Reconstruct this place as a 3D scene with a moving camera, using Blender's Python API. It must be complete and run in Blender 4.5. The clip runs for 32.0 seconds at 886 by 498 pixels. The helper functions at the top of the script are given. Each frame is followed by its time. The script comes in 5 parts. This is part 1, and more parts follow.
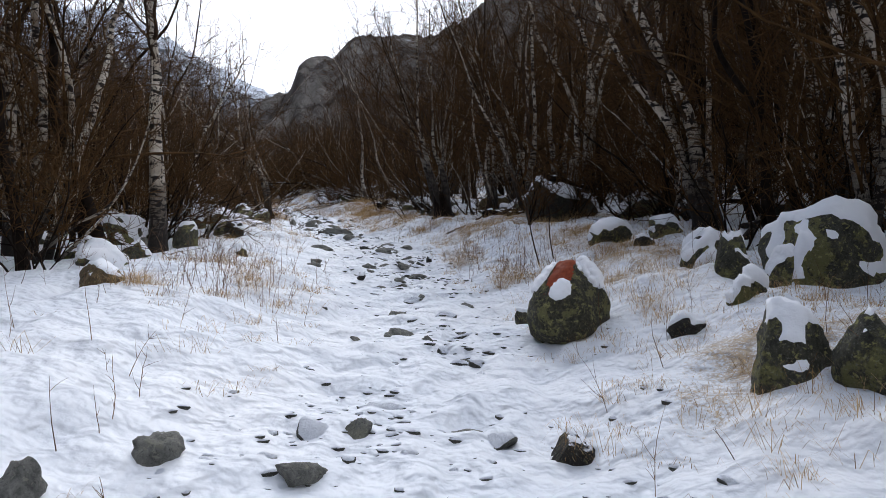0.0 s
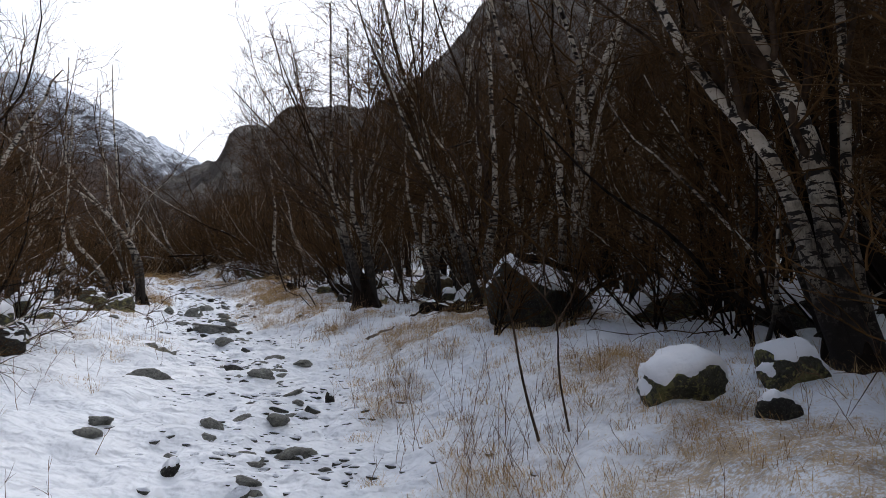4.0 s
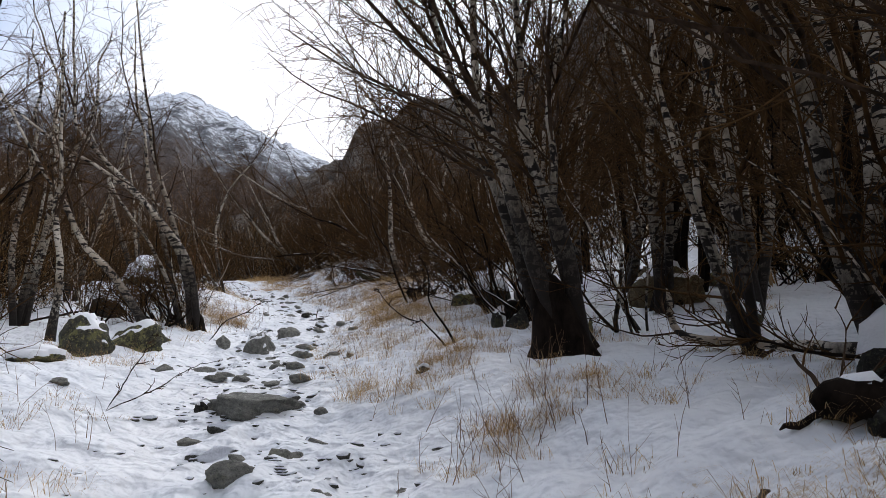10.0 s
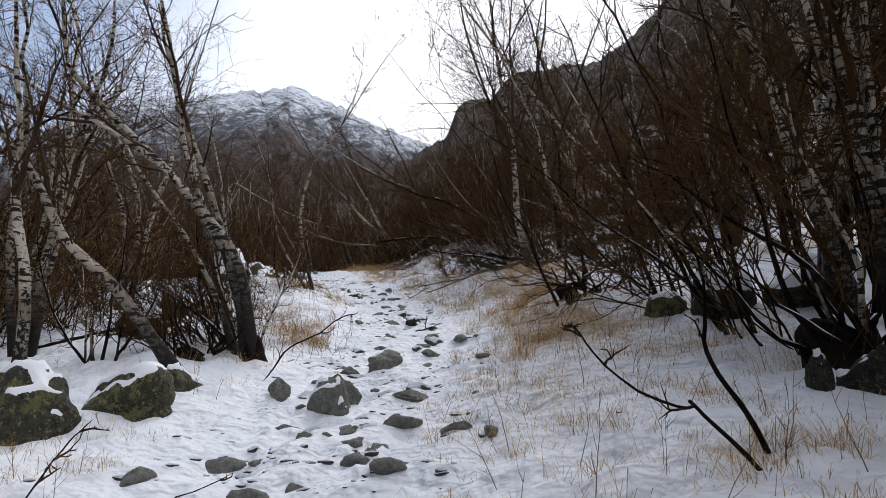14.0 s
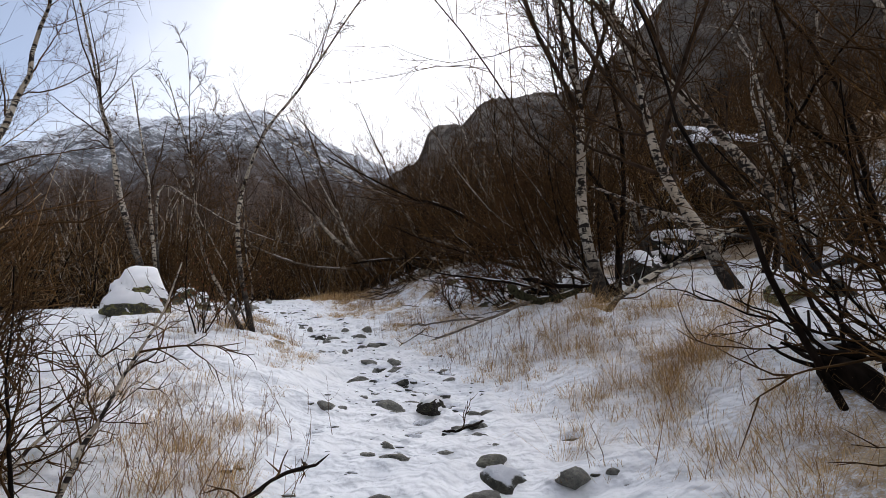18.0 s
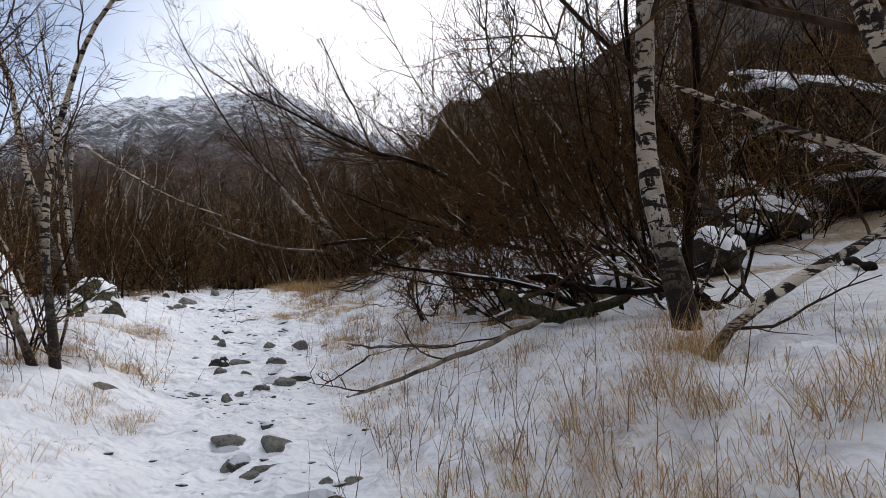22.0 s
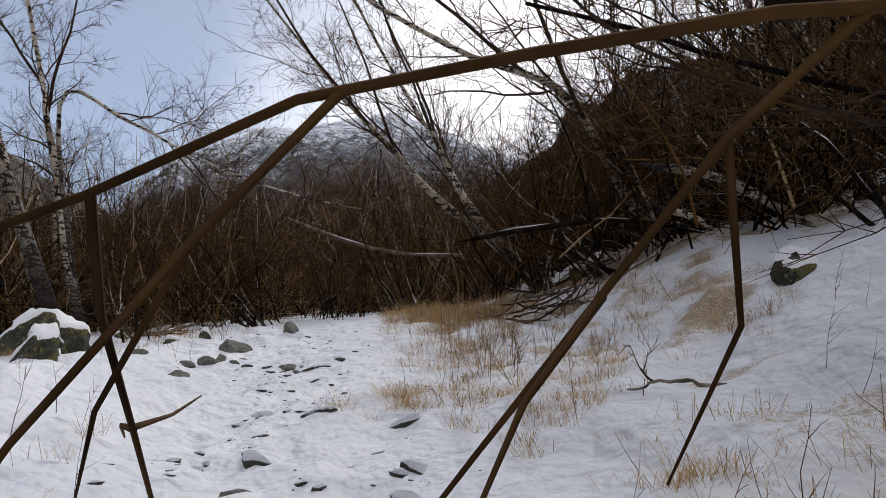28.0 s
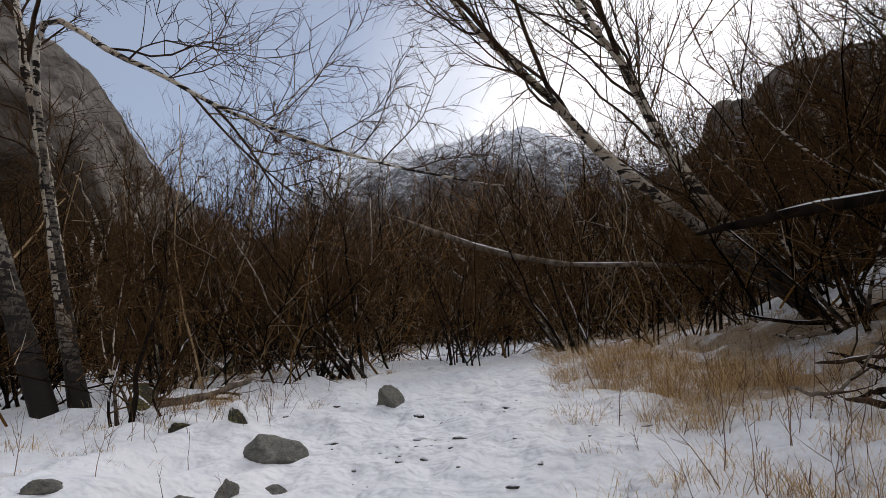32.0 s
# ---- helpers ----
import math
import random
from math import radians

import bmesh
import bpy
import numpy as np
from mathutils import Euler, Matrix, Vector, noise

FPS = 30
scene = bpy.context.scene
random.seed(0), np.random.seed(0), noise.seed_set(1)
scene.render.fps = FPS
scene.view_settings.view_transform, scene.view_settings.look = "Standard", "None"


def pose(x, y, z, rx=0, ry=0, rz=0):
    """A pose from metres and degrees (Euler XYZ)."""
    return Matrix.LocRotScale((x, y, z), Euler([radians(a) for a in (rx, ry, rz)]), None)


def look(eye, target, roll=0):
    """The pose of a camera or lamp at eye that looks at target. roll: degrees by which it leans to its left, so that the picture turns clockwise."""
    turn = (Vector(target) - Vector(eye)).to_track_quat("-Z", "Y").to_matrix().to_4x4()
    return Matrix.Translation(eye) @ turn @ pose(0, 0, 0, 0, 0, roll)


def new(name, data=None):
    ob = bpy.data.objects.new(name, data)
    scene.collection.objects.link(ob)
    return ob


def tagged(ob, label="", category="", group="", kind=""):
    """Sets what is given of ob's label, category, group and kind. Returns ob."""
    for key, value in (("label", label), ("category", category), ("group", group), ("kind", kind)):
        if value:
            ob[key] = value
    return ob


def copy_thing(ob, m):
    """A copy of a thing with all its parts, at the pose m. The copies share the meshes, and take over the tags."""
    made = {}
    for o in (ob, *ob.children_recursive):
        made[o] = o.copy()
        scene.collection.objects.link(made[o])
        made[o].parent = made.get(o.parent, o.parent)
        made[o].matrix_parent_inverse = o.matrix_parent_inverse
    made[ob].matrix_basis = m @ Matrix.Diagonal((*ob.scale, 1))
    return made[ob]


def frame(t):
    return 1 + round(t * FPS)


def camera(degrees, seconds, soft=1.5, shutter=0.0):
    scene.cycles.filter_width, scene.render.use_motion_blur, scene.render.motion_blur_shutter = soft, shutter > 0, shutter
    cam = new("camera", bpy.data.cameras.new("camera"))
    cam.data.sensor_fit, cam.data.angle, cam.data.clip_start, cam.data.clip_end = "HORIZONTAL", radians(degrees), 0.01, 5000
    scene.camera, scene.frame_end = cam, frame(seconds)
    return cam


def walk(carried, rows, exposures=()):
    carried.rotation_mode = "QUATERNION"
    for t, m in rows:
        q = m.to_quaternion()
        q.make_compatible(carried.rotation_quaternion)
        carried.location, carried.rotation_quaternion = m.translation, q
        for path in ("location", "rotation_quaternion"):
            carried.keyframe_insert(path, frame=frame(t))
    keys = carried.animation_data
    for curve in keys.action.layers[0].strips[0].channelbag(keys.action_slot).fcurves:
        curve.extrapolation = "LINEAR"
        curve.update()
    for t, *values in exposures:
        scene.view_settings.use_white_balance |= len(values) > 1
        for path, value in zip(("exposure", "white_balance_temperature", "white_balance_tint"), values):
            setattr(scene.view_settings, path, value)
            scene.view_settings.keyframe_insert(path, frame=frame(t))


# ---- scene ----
import collections

cam = camera(66.2, 32.0, soft=0.8)
PATH = [
    (0.0, (-0.284, 0.268, 1.436), (-0.205, 5.225, 2.082), 1.09),
    (0.5, (-0.251, 1.006, 1.537), (-0.233, 5.940, 2.349), 1.28),
    (1.0, (-0.357, 1.858, 1.660), (-0.221, 6.797, 2.429), 1.46),
    (1.5, (-0.527, 2.483, 1.847), (-0.112, 7.396, 2.679), 1.27),
    (2.0, (-0.379, 3.166, 1.898), (0.203, 8.046, 2.822), 1.15),
    (2.5, (-0.229, 3.856, 2.256), (0.450, 8.716, 3.216), 1.16),
    (4.5, (0.091, 6.096, 2.822), (0.536, 10.932, 4.009), -0.26),
    (5.0, (0.001, 6.774, 2.806), (0.278, 11.654, 3.863), 0.02),
    (5.5, (-0.030, 7.382, 3.024), (-0.059, 12.270, 4.075), -0.03),
    (6.0, (-0.053, 8.095, 3.247), (-0.323, 12.985, 4.254), -0.11),
    (6.5, (-0.272, 8.768, 3.368), (-0.424, 13.659, 4.395), 0.16),
    (7.0, (-0.244, 9.350, 3.530), (-0.314, 14.229, 4.623), -0.12),
    (7.5, (-0.152, 10.158, 3.710), (-0.376, 15.051, 4.714), -0.20),
    (8.0, (-0.339, 10.860, 3.813), (-0.521, 15.755, 4.815), -0.06),
    (8.5, (-0.352, 11.361, 3.995), (-0.550, 16.245, 5.048), -0.18),
    (9.0, (-0.386, 11.951, 4.238), (-0.646, 16.824, 5.325), -0.31),
    (9.5, (-0.500, 12.678, 4.291), (-0.725, 17.548, 5.398), -0.21),
    (10.0, (-0.610, 13.361, 4.502), (-1.005, 18.224, 5.596), -0.07),
    (10.5, (-0.660, 14.241, 4.519), (-1.279, 19.053, 5.730), 0.15),
    (11.0, (-0.850, 14.762, 4.701), (-1.558, 19.560, 5.917), 0.17),
    (11.5, (-0.963, 15.224, 4.808), (-1.728, 20.034, 5.934), 0.13),
    (12.0, (-1.160, 15.878, 4.861), (-2.149, 20.670, 5.889), 0.05),
    (12.5, (-1.468, 16.371, 4.994), (-2.439, 21.181, 5.957), -0.06),
    (13.0, (-1.586, 16.911, 5.255), (-2.598, 21.711, 6.221), -0.23),
    (13.5, (-1.648, 17.567, 5.471), (-2.771, 22.340, 6.449), -0.37),
    (14.0, (-1.885, 18.091, 5.577), (-3.052, 22.858, 6.530), -0.60),
    (14.5, (-1.897, 18.776, 5.555), (-3.309, 23.468, 6.549), -0.65),
    (15.0, (-2.127, 19.541, 5.803), (-3.871, 24.129, 6.759), -0.65),
    (15.5, (-2.427, 20.336, 5.873), (-4.626, 24.723, 6.833), -0.55),
    (17.5, (-4.152, 23.194, 6.571), (-5.745, 27.792, 7.720), -0.17),
    (18.0, (-4.127, 23.869, 6.657), (-5.042, 28.648, 7.808), -0.44),
    (18.5, (-3.923, 24.563, 6.807), (-4.366, 29.378, 8.081), -0.55),
    (19.0, (-3.793, 25.268, 7.036), (-3.991, 30.094, 8.328), -0.66),
    (19.5, (-3.797, 25.831, 7.136), (-3.892, 30.664, 8.412), -0.63),
    (20.0, (-3.787, 26.336, 7.256), (-4.095, 31.159, 8.540), -0.57),
    (20.5, (-3.694, 27.054, 7.402), (-4.256, 31.869, 8.628), -0.47),
    (21.0, (-3.880, 27.559, 7.538), (-4.576, 32.382, 8.660), -0.35),
    (21.5, (-4.186, 28.264, 7.684), (-4.996, 33.084, 8.737), -0.29),
    (22.0, (-4.361, 28.870, 7.768), (-5.407, 33.655, 8.773), -0.21),
    (22.5, (-4.523, 29.581, 7.919), (-5.821, 34.303, 8.929), -0.22),
    (23.0, (-4.770, 30.277, 8.053), (-6.199, 34.961, 9.060), -0.27),
    (23.5, (-4.961, 30.966, 8.098), (-6.694, 35.566, 9.013), -0.27),
    (24.0, (-5.444, 31.609, 8.222), (-7.394, 36.150, 8.987), 0.06),
    (24.5, (-5.867, 32.026, 8.387), (-7.998, 36.476, 9.192), 0.30),
    (25.0, (-6.156, 32.563, 8.496), (-8.399, 36.944, 9.379), 0.29),
    (25.5, (-6.414, 33.069, 8.660), (-8.581, 37.483, 9.564), 0.22),
    (26.0, (-6.712, 33.655, 8.751), (-8.707, 38.138, 9.710), -0.06),
    (26.5, (-6.952, 34.312, 8.802), (-8.854, 38.820, 9.828), 0.23),
    (28.5, (-8.369, 37.184, 9.320), (-10.238, 41.666, 10.512), 0.02),
    (29.0, (-8.621, 37.658, 9.477), (-10.461, 42.128, 10.756), 0.15),
    (29.5, (-8.868, 38.197, 9.616), (-10.641, 42.695, 10.889), 0.09),
    (30.0, (-9.233, 38.816, 9.662), (-11.098, 43.275, 10.939), 0.14),
    (30.5, (-9.485, 39.400, 9.764), (-11.622, 43.750, 10.991), 0.23),
    (31.0, (-9.848, 39.851, 9.878), (-12.183, 44.100, 11.099), 0.44),
    (31.5, (-10.218, 40.238, 10.052), (-12.749, 44.367, 11.297), 0.58),
    (32.0, (-10.549, 40.719, 10.168), (-13.267, 44.734, 11.392), 0.81),
]
EXPOSURES = [(0.0, 0.74, 6120, 10.5), (2.0, 0.54, 6200, 11), (5.0, 0.62, 6230, 11), (10.0, 0.70, 6400, 11), (13.0, 0.60, 6400, 11), (15.0, 0.64, 6400, 11), (19.0, 0.60, 6520, 12), (25.0, 0.70, 6520, 10.5), (27.5, 0.50, 6650, 11.5), (30.0, 0.38, 6750, 12), (32.0, 0.38, 6750, 12)]
walk(cam, [(t, look(eye, target, roll)) for t, eye, target, roll in PATH], EXPOSURES)

# world: thin bright cloud, clear blue sky in the west
world = bpy.data.worlds.new("sky")
scene.world = world
world.use_nodes = True
wn, wl = world.node_tree.nodes, world.node_tree.links
wn.clear()
SUN_BEARING, SUN_HEIGHT = 8.0, 38.0
sky = wn.new("ShaderNodeTexSky")
sky.sky_type, sky.sun_disc = "NISHITA", False
sky.sun_elevation, sky.sun_rotation = radians(SUN_HEIGHT), radians(-SUN_BEARING)
sky.air_density, sky.dust_density, sky.ozone_density = 1.0, 0.4, 2.2
blue = wn.new("ShaderNodeVectorMath")
blue.operation = "SCALE"
blue.inputs["Scale"].default_value = 0.07
wl.new(sky.outputs[0], blue.inputs[0])
tex = wn.new("ShaderNodeTexCoord")
noise_c = wn.new("ShaderNodeTexNoise")
noise_c.inputs["Scale"].default_value, noise_c.inputs["Detail"].default_value = 2.2, 6.0
wl.new(tex.outputs["Generated"], noise_c.inputs["Vector"])
toward = wn.new("ShaderNodeVectorMath")
toward.operation = "DOT_PRODUCT"
toward.inputs[1].default_value = (0.763, 0.067, -0.643)
wl.new(tex.outputs["Generated"], toward.inputs[0])
add = wn.new("ShaderNodeMath")
add.operation = "MULTIPLY_ADD"
add.inputs[1].default_value, add.inputs[2].default_value = 0.25, 0.0
wl.new(noise_c.outputs["Fac"], add.inputs[0])
wl.new(toward.outputs["Value"], add.inputs[2])
cover = wn.new("ShaderNodeMapRange")
cover.interpolation_type = "SMOOTHSTEP"
cover.inputs["From Min"].default_value, cover.inputs["From Max"].default_value = -0.61, -0.36
cover.inputs["To Min"].default_value, cover.inputs["To Max"].default_value = 0.16, 1.0
wl.new(add.outputs[0], cover.inputs["Value"])
mix_sky = wn.new("ShaderNodeMix")
mix_sky.data_type = "RGBA"
mix_sky.inputs["B"].default_value = (0.965, 0.985, 1.045, 1)
wl.new(cover.outputs["Result"], mix_sky.inputs["Factor"])
wl.new(blue.outputs[0], mix_sky.inputs["A"])
back = wn.new("ShaderNodeBackground")
back.inputs["Strength"].default_value = 1.0
wl.new(mix_sky.outputs["Result"], back.inputs["Color"])
wout = wn.new("ShaderNodeOutputWorld")
wl.new(back.outputs[0], wout.inputs["Surface"])

sun = new("sun", bpy.data.lights.new("sun", "SUN"))
sun.data.energy, sun.data.angle, sun.data.color = 1.2, radians(28), (1.0, 0.97, 0.93)
b_, e_ = radians(SUN_BEARING), radians(SUN_HEIGHT)
sun.matrix_world = look((-math.sin(b_) * math.cos(e_) * 90, math.cos(b_) * math.cos(e_) * 90, math.sin(e_) * 90 + 10), (0, 0, 10))


# ---- materials ----
def material(name, rough=0.9, spec=0.25):
    m = bpy.data.materials.new(name)
    m.use_nodes = True
    p = m.node_tree.nodes["Principled BSDF"]
    p.inputs["Roughness"].default_value = rough
    p.inputs["Specular IOR Level"].default_value = spec
    return m, m.node_tree.nodes, m.node_tree.links, p


def world_coords(n, l, scale=(1, 1, 1)):
    g, m = n.new("ShaderNodeNewGeometry"), n.new("ShaderNodeMapping")
    m.inputs["Scale"].default_value = scale
    l.new(g.outputs["Position"], m.inputs["Vector"])
    return m.outputs["Vector"]


def noise_tex(n, l, vec, scale, detail=4.0, rough=0.55):
    t = n.new("ShaderNodeTexNoise")
    t.inputs["Scale"].default_value, t.inputs["Detail"].default_value, t.inputs["Roughness"].default_value = scale, detail, rough
    l.new(vec, t.inputs["Vector"])
    return t.outputs["Fac"]


def ramp(n, l, fac, stops):
    r = n.new("ShaderNodeValToRGB")
    e = r.color_ramp.elements
    while len(e) < len(stops):
        e.new(0.5)
    for el, (pos, col) in zip(e, stops):
        el.position, el.color = pos, (*col, 1) if len(col) == 3 else col
    l.new(fac, r.inputs["Fac"])
    return r.outputs["Color"]


def blend(n, l, fac, a, b, mode="MIX"):
    m = n.new("ShaderNodeMix")
    m.data_type, m.blend_type = "RGBA", mode
    for sock, v in ((m.inputs["Factor"], fac), (m.inputs["A"], a), (m.inputs["B"], b)):
        if isinstance(v, (int, float)):
            sock.default_value = v
        elif isinstance(v, tuple):
            sock.default_value = (*v, 1)
        else:
            l.new(v, sock)
    return m.outputs["Result"]


def calc(n, l, op, a, b=0.0, c=0.0, clamp=False):
    m = n.new("ShaderNodeMath")
    m.operation, m.use_clamp = op, clamp
    for i, v in enumerate((a, b, c)):
        if isinstance(v, (int, float)):
            m.inputs[i].default_value = v
        else:
            l.new(v, m.inputs[i])
    return m.outputs[0]


def remap(n, l, v, lo, hi, to_lo=0.0, to_hi=1.0):
    m = n.new("ShaderNodeMapRange")
    m.interpolation_type = "SMOOTHSTEP"
    for k, x in (("From Min", lo), ("From Max", hi), ("To Min", to_lo), ("To Max", to_hi)):
        m.inputs[k].default_value = x
    l.new(v, m.inputs["Value"])
    return m.outputs["Result"]


def attr(n, name):
    a = n.new("ShaderNodeAttribute")
    a.attribute_name = name
    return a.outputs["Fac"]


def bump(n, l, p, height, strength, dist):
    b = n.new("ShaderNodeBump")
    b.inputs["Strength"].default_value, b.inputs["Distance"].default_value = strength, dist
    l.new(height, b.inputs["Height"])
    l.new(b.outputs["Normal"], p.inputs["Normal"])


def make_ground_mat():
    m, n, l, p = material("snowy_ground", 0.75, 0.3)
    v = world_coords(n, l)
    big, mid, fine = noise_tex(n, l, v, 0.55, 4), noise_tex(n, l, v, 5.5, 5, 0.65), noise_tex(n, l, v, 38, 4, 0.7)
    hair = noise_tex(n, l, world_coords(n, l, (55, 90, 20)), 1.0, 3, 0.7)
    snow = ramp(n, l, big, [(0.3, (0.70, 0.73, 0.78)), (0.7, (0.82, 0.83, 0.855))])
    litter = ramp(n, l, calc(n, l, "MULTIPLY_ADD", hair, 0.5, calc(n, l, "MULTIPLY", fine, 0.5)), [(0.3, (0.06, 0.038, 0.024)), (0.48, (0.30, 0.21, 0.12)), (0.64, (0.60, 0.48, 0.32))])
    bare = calc(n, l, "MULTIPLY_ADD", mid, 0.6, calc(n, l, "MULTIPLY_ADD", fine, 0.75, calc(n, l, "MULTIPLY", hair, 0.65)))
    bare = calc(n, l, "ADD", bare, attr(n, "bare"))
    fac = remap(n, l, bare, 1.30, 1.56, 0.0, 0.94)
    l.new(blend(n, l, fac, snow, litter), p.inputs["Base Color"])
    soft = noise_tex(n, l, v, 7.0, 2, 0.45)
    bump(n, l, p, calc(n, l, "MULTIPLY_ADD", soft, 0.75, calc(n, l, "MULTIPLY_ADD", noise_tex(n, l, v, 2.3, 3), 1.5, calc(n, l, "MULTIPLY_ADD", mid, 0.18, calc(n, l, "MULTIPLY", fine, 0.03)))), 1.0, 0.10)
    return m


def make_snow_mat():
    m, n, l, p = material("snow", 0.7, 0.3)
    v = world_coords(n, l)
    big, fine = noise_tex(n, l, v, 3.0, 5), noise_tex(n, l, v, 45, 4)
    l.new(ramp(n, l, big, [(0.3, (0.80, 0.82, 0.86)), (0.7, (0.88, 0.88, 0.90))]), p.inputs["Base Color"])
    bump(n, l, p, calc(n, l, "MULTIPLY_ADD", big, 1.0, calc(n, l, "MULTIPLY", fine, 0.3)), 0.45, 0.04)
    return m


def make_rock_mat(name, low, high, lichen, amount, snow=0.0, grain=1.0):
    m, n, l, p = material(name, 0.85, 0.3)
    g = n.new("ShaderNodeNewGeometry")
    w = world_coords(n, l)
    big, mid, fine = noise_tex(n, l, w, 3.4 * grain, 5, 0.65), noise_tex(n, l, w, 13 * grain, 6, 0.78), noise_tex(n, l, w, 60 * grain**0.5, 4, 0.75)
    col = ramp(n, l, mid, [(0.30, low), (0.52, tuple(a * 0.5 + b * 0.5 for a, b in zip(low, high))), (0.70, high)])
    spots = calc(n, l, "ADD", big, calc(n, l, "MULTIPLY", mid, 0.5))
    col = blend(n, l, remap(n, l, spots, 0.86 - amount * 0.2, 0.95 - amount * 0.2, 0, 0.8), col, lichen)
    pale = calc(n, l, "MULTIPLY_ADD", noise_tex(n, l, w, 22, 3, 0.6), 0.7, calc(n, l, "MULTIPLY", fine, 0.3))
    col = blend(n, l, remap(n, l, pale, 0.56, 0.62, 0, 0.25 + amount), col, tuple(c * 1.7 for c in lichen))
    col = blend(n, l, remap(n, l, fine, 0.56, 0.68, 0, 0.6), col, (0.26, 0.26, 0.23))
    col = blend(n, l, remap(n, l, fine, 0.44, 0.30, 0, 0.7), col, (0.018, 0.017, 0.015))
    if snow:
        sep = n.new("ShaderNodeSeparateXYZ")
        l.new(g.outputs["Normal"], sep.inputs[0])
        up = calc(n, l, "MULTIPLY_ADD", mid, 0.6, sep.outputs["Z"])
        col = blend(n, l, remap(n, l, up, 1.25 - snow, 1.40 - snow), col, (0.80, 0.83, 0.90))
    l.new(col, p.inputs["Base Color"])
    bump(n, l, p, calc(n, l, "MULTIPLY_ADD", mid, 1.0, calc(n, l, "MULTIPLY", fine, 0.4)), 1.0, 0.06)
    return m


def make_birch_mat():
    m, n, l, p = material("birch_bark", 0.75, 0.25)
    bands = noise_tex(n, l, world_coords(n, l, (4.5, 4.5, 21)), 1.0, 3, 0.6)
    scars = noise_tex(n, l, world_coords(n, l, (11, 11, 6)), 1.0, 5, 0.7)
    tone = noise_tex(n, l, world_coords(n, l, (1.2, 1.2, 2.2)), 1.0, 4)
    fine = noise_tex(n, l, world_coords(n, l, (40, 40, 90)), 1.0, 3)
    white = ramp(n, l, tone, [(0.3, (0.20, 0.15, 0.11)), (0.5, (0.45, 0.385, 0.305)), (0.70, (0.68, 0.625, 0.54))])
    dark = calc(n, l, "ADD", remap(n, l, bands, 0.53, 0.57), remap(n, l, scars, 0.535, 0.585), clamp=True)
    low = attr(n, "along")
    rough_base = remap(n, l, calc(n, l, "MULTIPLY_ADD", scars, 0.5, low), 0.28, 0.55, 1.0, 0.0)
    col = blend(n, l, calc(n, l, "ADD", dark, rough_base, clamp=True), white, (0.016, 0.012, 0.010))
    l.new(col, p.inputs["Base Color"])
    bump(n, l, p, calc(n, l, "MULTIPLY_ADD", scars, 1.0, calc(n, l, "MULTIPLY", fine, 0.5)), 0.6, 0.02)
    return m


def make_wood_mat(name, low, high, scale=8.0):
    m, n, l, p = material(name, 0.95, 0.06)
    f = noise_tex(n, l, world_coords(n, l, (scale, scale, scale * 0.5)), 1.0, 4, 0.65)
    l.new(ramp(n, l, f, [(0.3, low), (0.7, high)]), p.inputs["Base Color"])
    bump(n, l, p, f, 0.5, 0.01)
    return m


def make_island_mat(name, stops, rough=0.9):
    m, n, l, p = material(name, rough, 0.06)
    g = n.new("ShaderNodeNewGeometry")
    l.new(ramp(n, l, g.outputs["Random Per Island"], stops), p.inputs["Base Color"])
    return m


def make_mountain_mat(name, woods, rock_lo, rock_hi, snow_amount, tree_line):
    m, n, l, p = material(name, 1.0, 0.0)
    v = world_coords(n, l)
    big, mid, fine = noise_tex(n, l, v, 0.012, 6, 0.6), noise_tex(n, l, v, 0.05, 8, 0.72), noise_tex(n, l, v, 0.3, 6, 0.8)
    stems = noise_tex(n, l, world_coords(n, l, (2.2, 2.2, 0.5)), 1.0, 4, 0.75)
    rock = ramp(n, l, mid, [(0.35, rock_lo), (0.65, rock_hi)])
    snow_f = remap(n, l, calc(n, l, "MULTIPLY_ADD", fine, 0.9, calc(n, l, "MULTIPLY_ADD", mid, 0.9, calc(n, l, "MULTIPLY", attr(n, "high"), 0.35))), 1.30 - snow_amount, 1.42 - snow_amount)
    col = blend(n, l, snow_f, rock, (0.72, 0.76, 0.83))
    # painted woods: pale stem streaks, and the shade between trees as dark streaks
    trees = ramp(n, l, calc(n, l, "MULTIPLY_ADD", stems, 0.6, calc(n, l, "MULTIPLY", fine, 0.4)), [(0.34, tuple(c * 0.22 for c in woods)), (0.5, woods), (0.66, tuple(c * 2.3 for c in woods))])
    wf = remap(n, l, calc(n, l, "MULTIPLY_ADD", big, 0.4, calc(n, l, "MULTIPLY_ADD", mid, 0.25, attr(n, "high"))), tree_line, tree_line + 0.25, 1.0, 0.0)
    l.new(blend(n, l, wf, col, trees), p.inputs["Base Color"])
    bump(n, l, p, calc(n, l, "MULTIPLY_ADD", fine, 0.3, mid), 1.0, 9.0)
    return m


